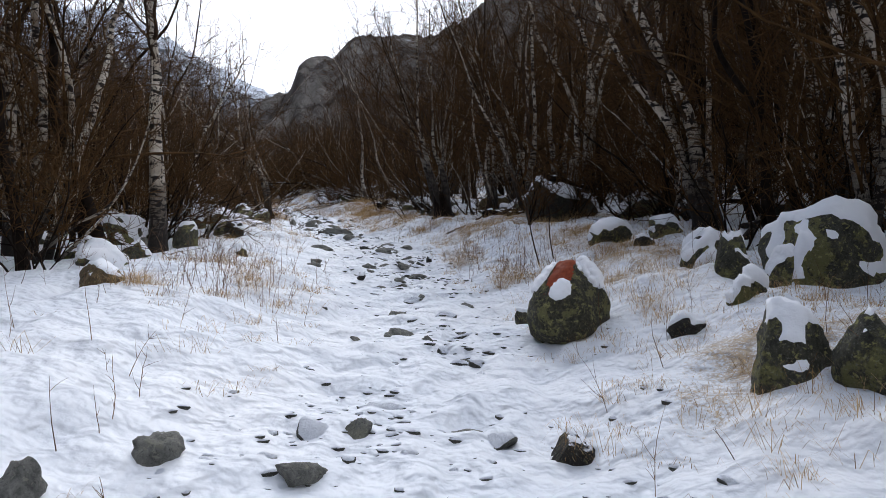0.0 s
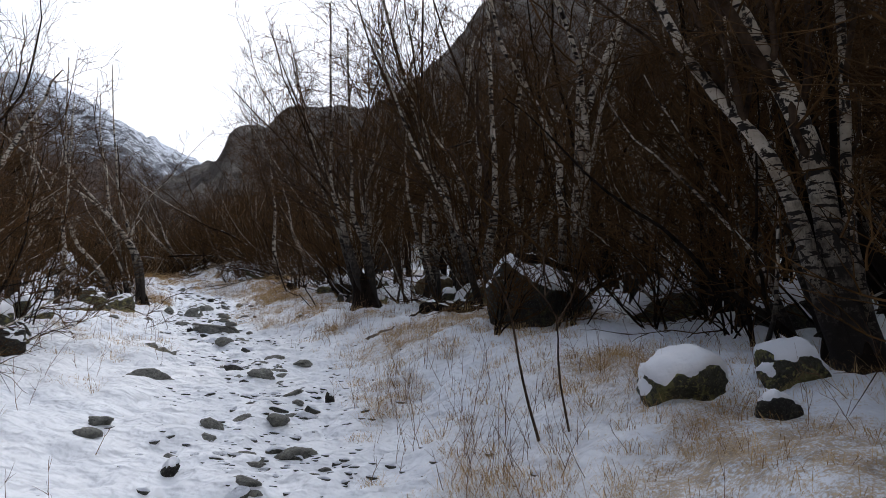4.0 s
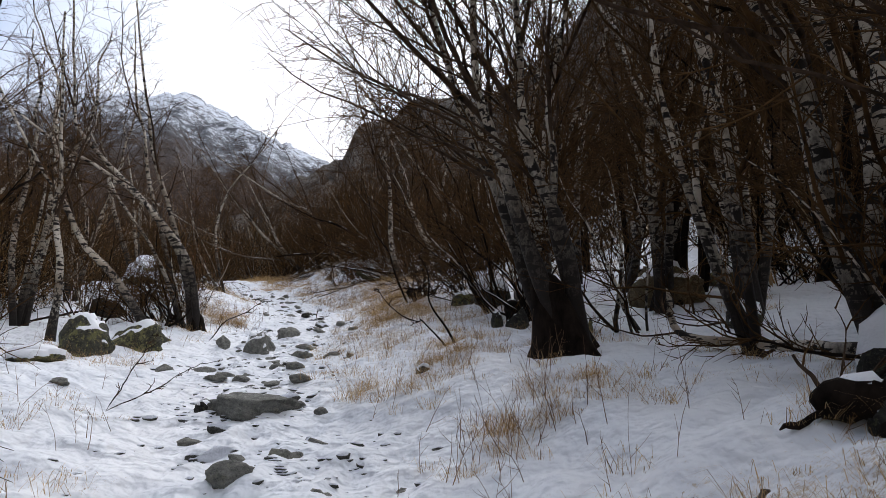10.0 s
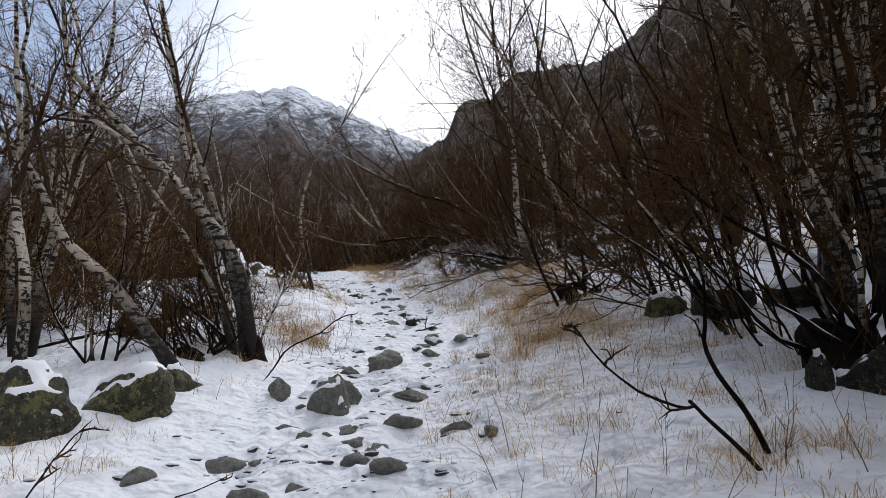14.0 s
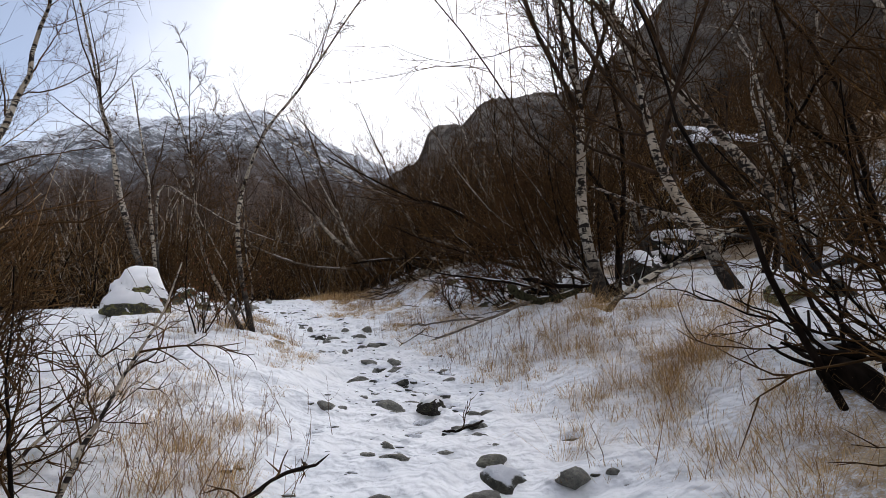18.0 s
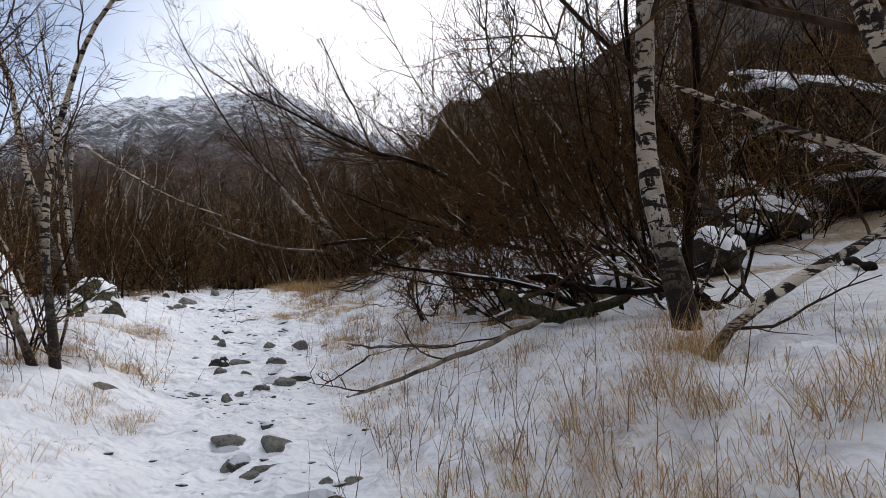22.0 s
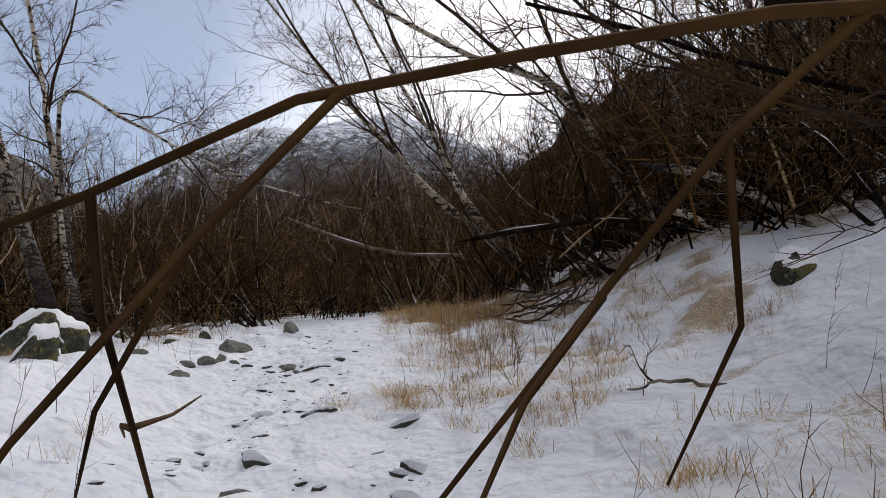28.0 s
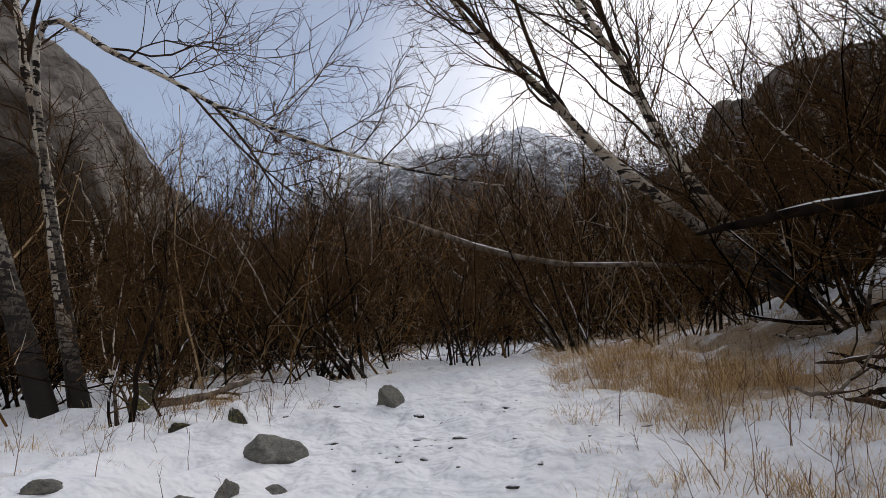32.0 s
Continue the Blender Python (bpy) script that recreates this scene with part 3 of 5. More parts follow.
def rock(name, label, x, y, w, h, mat, seed, snow=0.5, depth=0.9, sink=0.42, turn=None, group="", thick=0.05, level=4, cuts=3):
    v, f = rock_points(level, seed, cuts)
    r0 = np.random.default_rng(seed + 500)
    a = r0.uniform(0, 6.28) if turn is None else turn
    v = v - [0, 0, v[:, 2].min()]
    v[:, 2] /= v[:, 2].max()
    ext = np.ptp(v[:, :2], axis=0)
    v = v * [w / ext[0], w * depth / ext[1], h / (1 - sink)]
    c, s = math.cos(a), math.sin(a)
    v = np.stack([v[:, 0] * c - v[:, 1] * s, v[:, 0] * s + v[:, 1] * c, v[:, 2] - sink * h / (1 - sink)], -1)
    t = thing(name, label, "rock", (x, y, gz(x, y)), group)
    body = part("stone", mesh_from("stone", v, f, mat), t)
    if snow > 0:
        snow_cap("snow_cap", v, f, seed, thick, 0.95 - snow, body)
    return body, v, f


def painted_rock():
    """The waymark: broad in the middle, drawn in at its foot and its top, with paint on the face towards the trail."""
    x, y, w, h = 1.0, 6.82, 0.78, 0.76
    t = thing("waymark_boulder", "mossy boulder with a red painted trail mark and lumps of snow", "rock", (x, y, gz(x, y)))
    v, f = rock_points(6, 33, 0)
    v = v / np.linalg.norm(v, axis=1)[:, None]
    u = v[:, 2] * 0.5 + 0.5
    ang = np.arctan2(v[:, 1], v[:, 0])
    girth = np.interp(u, [0, 0.1, 0.3, 0.5, 0.7, 0.88, 0.97, 1.0], [0.5, 0.82, 1.0, 0.98, 0.80, 0.52, 0.30, 0.0])
    girth = girth * (1 + 0.07 * np.sin(ang * 3 + 1.0) + 0.05 * np.sin(ang * 5 + u * 5)) + 0.035 * vnoise(ang * 2.5, u * 8, 5) + 0.018 * vnoise(ang * 7, u * 20, 6)
    v = np.stack([np.cos(ang) * girth * w * 0.5 + 0.07 * u, np.sin(ang) * girth * w * 0.46 + 0.05 * u, u * h * 1.08 - 0.08], -1)
    stone = part("stone", mesh_from("stone", v, f, ROCK_LICHEN), t)
    n = normals_of(v, f)
    face = np.array([-0.28, -0.90, 0.30])
    face /= np.linalg.norm(face)
    across = np.cross(face, [0, 0, 1.0]) * -1
    across /= np.linalg.norm(across)
    a, b, front = v @ across, v[:, 2], n @ face
    rag = vnoise(a * 16, b * 16, 3) * 0.45 + vnoise(a * 45, b * 45, 4) * 0.35
    for name, mat, label, ca, cb, ra, rb, tilt, thick, facing in (("red_mark", RED_PAINT, "faded rusty red paint", 0.0, 0.60, 0.12, 0.22, 0.35, 0.0, 0.1), ("snow_lump", SNOW, "lump of white snow below the paint", 0.0, 0.42, 0.11, 0.105, 0.0, 0.05, 0.1),
                                                                   ("snow_lump", SNOW, "snow along one flank", -0.20, 0.58, 0.08, 0.19, 0.55, 0.06, -0.5), ("snow_lump", SNOW, "snow along one flank", 0.24, 0.66, 0.11, 0.21, -0.55, 0.08, -0.6)):
        p, q = a - ca - tilt * (b - cb), b - cb
        d = (p / ra) ** 2 + (q / rb) ** 2 + rag * (1.2 if thick == 0 else 0.75)
        inside = (front > facing) & (d < (1.0 if thick == 0 else 1.25))
        keep = f[inside[f].all(axis=1)]
        if not len(keep):
            continue
        used, idx = np.unique(keep, return_inverse=True)
        lift = 0.004 + thick * np.sqrt(np.clip(1 - d[used], 0, 1)) if thick == 0 else thick * np.sqrt(np.clip(1.1 - d[used], 0, 1)) - 0.015
        part(name, mesh_from(name, v[used] + n[used] * lift[:, None], idx.reshape(-1, 3), mat), stone, label)


painted_rock()
KINDS = {
    "m": ("mossy_rock", "dark mossy rock with a cap of snow", ROCK_MOSS, 0.55),
    "s": ("snowy_rock", "dark rock almost buried under fresh snow", ROCK_MOSS, 0.85),
    "d": ("dark_rock", "wet dark rock half under snow", ROCK_DARK, 0.35),
    "g": ("grey_rock", "smooth olive-grey rock in the trodden snow", ROCK_GREY, 0.0),
    "G": ("grey_rock", "olive-grey rock with patches of snow beside the trail", ROCK_GREY, 0.4),
    "l": ("lichened_rock", "mottled olive rock with lichen and a skin of snow", ROCK_LICHEN, 0.6),
    "o": ("ochre_rock", "low rusty brown rock with moss under thin snow", ROCK_OCHRE, 0.35),
}
rock_seed = [100]


def place_rocks(*rows):
    """Rocks of one stretch: x, y, width, height, kind."""
    for x, y, w, h, k in rows:
        name, label, mat, snow = KINDS[k]
        rock_seed[0] += 1
        rock(name, label, x, y, w * (1.12 if k == "g" else 1.0), h * (0.72 if k == "g" else 0.95), mat, rock_seed[0], snow, rng.uniform(0.75, 1.1), 0.5, group="rocks along the trail", level=4, thick=0.075 if k == "s" else 0.04, cuts=rock_seed[0] % 6 + 4)


place_rocks((3.45, 6.75, 1.1, 0.70, "s"), (1.85, 4.35, 0.44, 0.44, "m"), (2.15, 3.95, 0.42, 0.44, "m"), (-1.71, 3.99, 0.27, 0.15, "g"), (-2.04, 3.32, 0.2, 0.2, "g"), (-0.72, 4.61, 0.16, 0.14, "g"), (-0.96, 3.95, 0.26, 0.1, "g"), (0.57, 4.39, 0.28, 0.15, "d"))
place_rocks((-2.59, 14.55, 0.55, 0.17, "g"), (-5.9, 12.6, 1.1, 0.5, "s"), (-4.68, 12.45, 0.54, 0.44, "m"), (-5.3, 12.2, 0.35, 0.28, "g"), (-4.84, 10.79, 0.62, 0.26, "m"), (-5.4, 10.3, 0.6, 0.25, "m"), (-3.7, 7.3, 0.5, 0.24, "o"), (-4.69, 15.11, 0.49, 0.36, "d"), (-3.45, 11.33, 0.31, 0.16, "m"), (-4.3, 8.6, 0.6, 0.3, "s"), (-4.9, 9.5, 0.5, 0.3, "s"))
place_rocks((2.41, 10.4, 0.66, 0.30, "s"), (2.83, 7.87, 0.55, 0.37, "s"), (2.68, 6.9, 0.42, 0.40, "m"), (3.0, 6.5, 0.4, 0.34, "m"), (2.35, 5.9, 0.34, 0.22, "s"), (1.82, 5.8, 0.31, 0.17, "d"), (0.78, 7.95, 0.24, 0.15, "m"), (-0.63, 7.52, 0.4, 0.16, "g"), (3.25, 10.4, 0.55, 0.28, "m"), (2.7, 9.7, 0.3, 0.16, "d"))
place_rocks((-0.53, 11.82, 0.35, 0.11, "g"), (-1.41, 11.19, 0.14, 0.1, "d"), (-2.3, 11.83, 0.24, 0.09, "g"), (-5.01, 16.08, 0.32, 0.28, "d"), (-4.75, 25.1, 0.4, 0.3, "g"), (-1.32, 15.12, 0.37, 0.14, "g"), (-0.92, 16.13, 0.45, 0.12, "g"), (-0.34, 13.64, 0.13, 0.12, "d"), (-0.7, 13.59, 0.16, 0.07, "g"), (-0.83, 12.8, 0.25, 0.11, "g"), (-2.33, 12.19, 0.2, 0.09, "g"))
place_rocks((-5.75, 16.5, 0.85, 0.5, "s"), (-6.3, 17.6, 0.9, 0.35, "s"), (-5.2, 15.97, 0.66, 0.40, "m"), (-4.86, 15.11, 0.41, 0.36, "m"), (-6.2, 18.9, 0.8, 0.4, "s"), (-6.5, 21.7, 0.7, 0.14, "s"), (-6.6, 22.9, 0.78, 0.55, "m"), (-6.35, 23.75, 0.85, 0.42, "l"), (-3.07, 16.57, 0.38, 0.13, "g"), (-3.4, 17.01, 0.2, 0.07, "g"), (1.21, 16.79, 0.24, 0.15, "d"), (-2.49, 18.18, 0.32, 0.14, "g"))
place_rocks((-5.17, 20.21, 0.2, 0.08, "g"), (-5.4, 24.95, 0.25, 0.24, "g"), (-4.62, 24.6, 0.52, 0.40, "G"), (-2.78, 20.7, 0.17, 0.08, "g"), (-2.4, 20.25, 0.12, 0.1, "g"), (-3.6, 20.15, 0.16, 0.1, "d"), (-1.41, 20.6, 0.15, 0.07, "d"), (-3.15, 21.95, 0.28, 0.11, "g"), (-4.34, 22.15, 0.3, 0.06, "g"), (-3.48, 21.94, 0.23, 0.07, "g"), (-0.34, 22.93, 0.36, 0.27, "d"), (-0.62, 22.85, 0.22, 0.22, "d"))
place_rocks((-4.94, 27.1, 0.5, 0.26, "g"), (-4.38, 27.5, 0.28, 0.13, "g"), (-3.98, 25.16, 0.37, 0.1, "g"), (-3.17, 23.75, 0.27, 0.1, "g"), (-4.55, 23.8, 0.14, 0.07, "g"), (-2.85, 23.63, 0.15, 0.09, "g"), (-3.76, 24.1, 0.34, 0.15, "g"), (-1.28, 26.2, 0.55, 0.24, "m"), (-6.6, 24.9, 0.5, 0.24, "m"), (-6.5, 23.0, 0.5, 0.26, "m"), (-3.41, 26.4, 0.22, 0.06, "g"))
place_rocks((-4.75, 28.97, 0.2, 0.1, "g"), (-4.17, 28.59, 0.24, 0.11, "g"), (-5.54, 30.56, 0.28, 0.12, "d"), (-4.84, 26.6, 0.36, 0.24, "g"), (-5.15, 26.35, 0.22, 0.12, "g"), (-9.3, 37.3, 0.3, 0.16, "d"), (-1.75, 31.9, 0.55, 0.28, "s"), (-1.3, 31.6, 0.4, 0.22, "d"))
place_rocks((-15.4, 42.2, 1.05, 0.5, "m"), (-14.6, 41.5, 0.5, 0.36, "m"), (-15.1, 42.0, 0.3, 0.24, "m"), (-12.05, 38.6, 0.42, 0.28, "m"), (-13.5, 39.3, 0.45, 0.27, "s"), (-12.2, 37.85, 0.2, 0.22, "m"), (-11.9, 37.7, 0.15, 0.11, "m"), (-12.9, 38.9, 0.45, 0.27, "m"), (-14.5, 45.75, 0.22, 0.24, "g"))
place_rocks((-8.7, 38.51, 0.22, 0.16, "g"), (-8.42, 37.2, 0.25, 0.11, "g"), (-7.85, 36.3, 0.26, 0.12, "g"), (-8.98, 36.8, 0.16, 0.15, "g"), (-8.6, 36.75, 0.14, 0.09, "g"), (-9.1, 37.5, 0.26, 0.1, "g"), (-7.95, 35.9, 0.19, 0.06, "g"), (-8.15, 35.55, 0.14, 0.11, "g"), (-10.13, 38.76, 0.12, 0.16, "g"), (-9.2, 38.55, 0.17, 0.1, "g"), (-10.55, 39.3, 0.14, 0.13, "g"), (-5.33, 36.9, 0.45, 0.15, "d"), (-5.7, 37.9, 0.6, 0.22, "s"))
place_rocks((-14.37, 44.28, 0.42, 0.2, "g"), (-14.05, 43.6, 0.13, 0.14, "g"), (-13.9, 43.2, 0.24, 0.11, "g"), (-13.95, 42.9, 0.2, 0.07, "g"), (-14.55, 42.75, 0.2, 0.08, "g"), (-12.95, 43.55, 0.2, 0.07, "g"), (-15.7, 44.5, 0.32, 0.1, "m"), (-15.25, 44.65, 0.24, 0.15, "m"), (-13.56, 42.34, 0.24, 0.11, "g"), (-17.6, 45.2, 0.5, 0.3, "m"))
rock("trail_boulder", "broad rounded olive-grey boulder sunk in the trail", -3.08, 20.25, 0.98, 0.15, ROCK_GREY, 77, 0.0, 1.0, 0.62, 0.3, level=5, cuts=5)
rock("ochre_rock", "low ochre rock under thin snow on the bank", 1.8, 23.4, 1.1, 0.55, ROCK_OCHRE, 78, 0.35, 0.8, 0.4, thick=0.05)
rock("large_boulder", "large dark boulder with snow on its flat top", 2.5, 14.75, 1.6, 0.98, ROCK_DARK, 76, 0.40, 0.9, 0.3, 0.2, thick=0.08, cuts=9, level=5)
rock("snow_boulder", "big rounded boulder wholly covered with snow", -13.9, 37.95, 1.7, 0.95, ROCK_MOSS, 79, 1.05, 0.95, 0.4, thick=0.10, cuts=5)
rock("snow_mound", "broad dark rock dome patched with snow behind the birches", 2.2, 50.6, 8.2, 2.7, ROCK_DARK, 731, 0.62, 0.8, 0.3, 0.5, thick=0.14, cuts=8, level=5)
for k, (x, y, w, h) in enumerate(((-2.0, 47.6, 2.2, 1.0), (-1.2, 44.6, 1.8, 0.8), (1.2, 46.6, 2.4, 1.1), (-1.6, 41.2, 1.5, 0.7), (0.6, 42.6, 1.6, 0.7), (-2.6, 39.2, 1.0, 0.5))):
    rock("mound_boulder", "dark boulder of a snowy pile behind the birches", x, y, w, h, ROCK_DARK, 740 + k, 0.5, 0.9, 0.3, group="boulder pile", thick=0.11, cuts=12)
r4 = np.random.default_rng(44)
for k in range(46):
    y = r4.uniform(5, 50)
    o = r4.uniform(3.2, 9.0) if k % 3 else -r4.uniform(4.2, 7.5)
    if o < 0 and 33 < y < 44:
        continue
    w = r4.uniform(0.3, 0.9)
    rock("wood_rock", "dark rock on the forest floor under snow", float(trail_x(y)) + o, y, w, w * r4.uniform(0.4, 0.7), ROCK_DARK if k % 2 else ROCK_MOSS, 800 + k, r4.uniform(0.45, 0.8), r4.uniform(0.75, 1.1), 0.4, group="rocks of the forest floor", thick=0.07, level=3)


# ---- trees ----
def add_crown(t, b, w, mat=None, wood=None):
    """Each branch a part of its own; the twigs too fine to count are the crown."""
    for q in b:
        part("branch", tubes_mesh("branch", [q], mat or BRANCH), wood or t)
    tagged(part("crown", tubes_mesh("crown", w, TWIG), t), "fine bare twigs", kind="stuff")


def stool_mesh(seed, rad, high, lean):
    """The thick black foot that many stems share: lobed below, drawn in above."""
    r0 = np.random.default_rng(seed + 40)
    u, a = np.meshgrid(np.linspace(0, 1, 16), np.linspace(0, 2 * np.pi, 28, endpoint=False), indexing="ij")
    lobes = 1 + 0.16 * np.sin(a * 3 + r0.uniform(0, 6)) + 0.10 * np.sin(a * 5 + r0.uniform(0, 6) + u * 2) + 0.06 * np.sin(a * 9 + u * 7)
    r = rad * lobes * (0.55 + 0.6 * np.exp(-u * 3.2)) * np.sqrt(np.clip(1 - u**5, 0, 1)) + 0.01 * vnoise(a * 7, u * 9, seed)
    v = np.stack([r * np.cos(a) + lean[0] * u, r * np.sin(a) + lean[1] * u, high * u - 0.15], -1).reshape(-1, 3)
    i, j = np.meshgrid(np.arange(15), np.arange(28), indexing="ij")
    k = (j + 1) % 28
    return mesh_from("stool", v, np.stack([i * 28 + j, i * 28 + k, (i + 1) * 28 + k, (i + 1) * 28 + j], -1).reshape(-1, 4), BARK)


def birch(label, stems, seed, mat=None, branches=13, twigs=8, reach=1.75, name="birch_tree", first=0.35, droop=0.03, lean=(0, 0, 0), up=0.07, fine=4, snow=False, forks=2, foot=0.8, flare=0.25, stool=None):
    """A tree of one or more stems; each stem is (control points, foot radius)."""
    r0 = np.random.default_rng(seed)
    base = np.array(stems[0][0][0], float)
    base[2] = gz(base[0], base[1])
    t = thing(name, label, "tree", tuple(base))
    for ctrl, rad in stems:
        c = np.array(ctrl, float)
        c[0, 2] = gz(c[0, 0], c[0, 1]) - 0.08
        # carry the stem on above its last known point
        tip = c[-1] + (c[-1] - c[-2]) / (np.linalg.norm(c[-1] - c[-2]) + 1e-9) * min(r0.uniform(2.4, 3.8), rad * (5 if name == "sapling" else 30)) + np.array([r0.normal(0, 0.2), r0.normal(0, 0.2), 0.4]) * min(1, rad * 14)
        pts = curve_points(np.vstack([c, tip]) - base, 26)
        pts = pts + np.cumsum(r0.normal(0, 0.012, pts.shape), axis=0) * np.linspace(0, 1, 26)[:, None]
        wob = np.linspace(0, 1, 26)[:, None] * r0.uniform(8, 16) + r0.uniform(0, 6.28, 3)
        pts = pts + np.sin(wob) * np.array([0.045, 0.045, 0.0]) * np.sin(np.linspace(0, np.pi, 26))[:, None]
        u = np.linspace(0, 1, 26)
        radii = rad * (1.0 - 0.80 * u**0.9) * (1 + 0.05 * r0.normal(0, 1, 26)) + rad * flare * np.exp(-u * 16)
        wood = part("trunk", tubes_mesh("trunk", [(pts, radii, 9)], mat or BIRCH, True, foot), t)
        b, w = crown(pts, radii, r0, branches, twigs, reach, first, 42, up, droop, lean, fine)
        for k in range(forks):
            i = int(r0.integers(11, 20))
            fk, fr = grow(pts[i], side_way(pts[i + 1] - pts[i], r0, r0.uniform(18, 34)), reach * r0.uniform(1.3, 2.1), radii[i] * 0.65, 9, r0, 0.12, 0.07)
            b2, w2 = crown(fk, fr, r0, 6, twigs, reach * 0.6, 0.15, 40, up, droop, lean, fine)
            b.append((fk, fr, 6))
            w += b2 + w2
        add_crown(t, b, w, None, wood)
        if stool and wood.name.startswith("trunk") and ctrl is stems[0][0]:
            part("stool", stool_mesh(seed, *stool), t, "black knotted foot of the clump")
        if snow:
            s = (pts[3:16] + np.array([0, 0, 1]) * radii[3:16, None] * 0.55, radii[3:16] * 0.75 * (0.6 + 0.5 * np.sin(np.arange(13) * 1.9)), 6)
            part("snow_strip", tubes_mesh("snow_strip", [s], SNOW), wood, "snow lying along the stem")
    return t


birch("straight grey birch behind snow-covered rocks", [([(-4.71, 11.26, 0), (-4.81, 11.05, 4.98), (-4.94, 10.81, 6.8)], 0.14)], 1, reach=1.2, first=0.5)
birch("dark birch leaning away from the trail", [([(-4.94, 10.07, 0), (-5.74, 9.92, 4.49), (-5.94, 9.7, 6.2)], 0.12), ([(-5.31, 8.74, 0), (-5.71, 8.65, 3.92), (-5.98, 8.53, 4.83)], 0.08)], 2, BARK)
birch("bare birch among brown shrubs", [([(-6.5, 10.31, 0), (-6.63, 10.12, 5.06), (-6.71, 9.96, 6.31)], 0.09)], 3)
birch("clump of birches with black feet and pale scarred stems", [
    ([(4.01, 10.67, 0), (3.63, 10.39, 4.84), (2.87, 10.2, 6.34)], 0.14), ([(3.94, 10.6, 0), (3.34, 10.46, 4.7), (2.56, 10.32, 5.94)], 0.09),
    ([(4.21, 10.65, 0), (3.95, 10.44, 4.39), (3.8, 10.08, 6.36)], 0.07), ([(3.95, 9.4, 0), (4.25, 9.03, 3.51), (4.41, 8.77, 4.75)], 0.05), ([(4.4, 11.4, 0), (3.8, 11.3, 5.05), (3.44, 11.2, 7.5)], 0.085)], 4, branches=9, twigs=7, foot=1.4, flare=0.5, stool=(0.26, 0.6, (-0.05, 0)))
birch("dark crooked birch on the bank", [([(4.78, 9.28, 0), (4.33, 9.12, 4.56), (4.15, 8.98, 5.62)], 0.09)], 5, BARK)
birch("many-stemmed birch with a thick black foot", [
    ([(0.13, 20.26, 0), (-0.39, 19.89, 6.23), (-0.63, 19.67, 6.99), (-0.77, 19.43, 7.84)], 0.095), ([(0.2, 20.22, 0), (0.02, 19.93, 6.14), (-0.29, 19.67, 6.97), (-0.43, 19.44, 7.81)], 0.085),
    ([(0.01, 20.5, 0), (-0.5, 20.27, 6.25), (-0.84, 19.97, 7.25), (-1.09, 19.72, 8.06)], 0.07), ([(0.24, 20.3, 0), (-0.01, 19.97, 6.15), (-0.07, 19.74, 6.99), (0.0, 19.54, 7.84)], 0.06)], 6, branches=12, twigs=8, reach=2.2, lean=(-0.3, 0.05, 0.2), foot=2.4, flare=0.9, stool=(0.36, 0.95, (-0.28, -0.1)))
birch("pale birch leaning over the bank beside a fallen branch", [([(2.33, 18.48, 0), (1.85, 18.21, 5.92), (1.45, 17.94, 7.06), (1.15, 17.74, 7.88)], 0.12)], 7, branches=12, reach=2.5, lean=(-0.4, 0, 0), foot=2.2, flare=0.4)
birch("mottled birch with a black foot beside rotten logs", [([(2.2, 16.9, 0), (2.1, 16.6, 5.12), (2.1, 16.4, 6.04), (2.1, 16.2, 6.95)], 0.12), ([(2.0, 16.9, 0), (1.68, 16.48, 5.39), (1.35, 16.33, 6.09), (0.79, 16.11, 7.03)], 0.065)], 8, reach=1.9, foot=2.4, flare=0.5)
birch("clump of grey birches leaning out over the shrubs", [
    ([(-6.6, 26.57, 0), (-6.74, 26.31, 7.11), (-7.13, 26.02, 7.77), (-7.64, 25.69, 8.44), (-8.23, 25.37, 8.91), (-9.12, 24.91, 9.45)], 0.075), ([(-6.64, 26.69, 0), (-7.08, 26.17, 7.8), (-7.35, 25.78, 9.21), (-7.51, 25.48, 10.35)], 0.07),
    ([(-6.78, 26.65, 0), (-6.9, 26.3, 7.26), (-7.63, 25.79, 8.4), (-8.56, 25.2, 9.54), (-8.75, 24.96, 10.34)], 0.075), ([(-7.2, 27.0, 0), (-7.9, 26.7, 8.9), (-8.3, 26.5, 10.7)], 0.06), ([(-7.0, 26.8, 0), (-7.5, 26.5, 7.3), (-8.2, 26.1, 8.4)], 0.05)], 9, branches=7, twigs=5, reach=1.3, first=0.35, foot=1.3, fine=2, forks=1, stool=(0.2, 0.5, (-0.04, 0)))
birch("dark leaning birch above mossy rocks", [([(-6.9, 25.3, 0), (-7.35, 24.68, 6.68), (-7.83, 24.38, 7.23), (-8.13, 24.07, 8.0), (-8.4, 23.84, 8.6)], 0.08), ([(-8.05, 24.15, 0), (-7.92, 23.98, 6.74), (-7.93, 23.76, 7.77), (-7.92, 23.61, 8.54)], 0.075)], 10, branches=5, twigs=5, reach=1.1, fine=2, forks=1)
birch("pair of slender pale trees with few twigs", [([(-9.5, 34.65, 0), (-9.85, 34.75, 9.2), (-9.99, 34.77, 10.45), (-9.6, 34.7, 11.35), (-8.9, 34.6, 12.3), (-8.0, 34.4, 13.4)], 0.05), ([(-9.6, 34.5, 0), (-10.1, 34.5, 8.8), (-10.6, 34.4, 9.9), (-10.8, 34.2, 11.2)], 0.042), ([(-9.6, 34.8, 0), (-9.9, 34.4, 8.9), (-10.3, 34.1, 10.0)], 0.018), ([(-9.9, 35.1, 0), (-9.7, 34.9, 9.0), (-9.9, 34.7, 10.4)], 0.02)], 11, branches=7, twigs=5, reach=1.1, first=0.5)
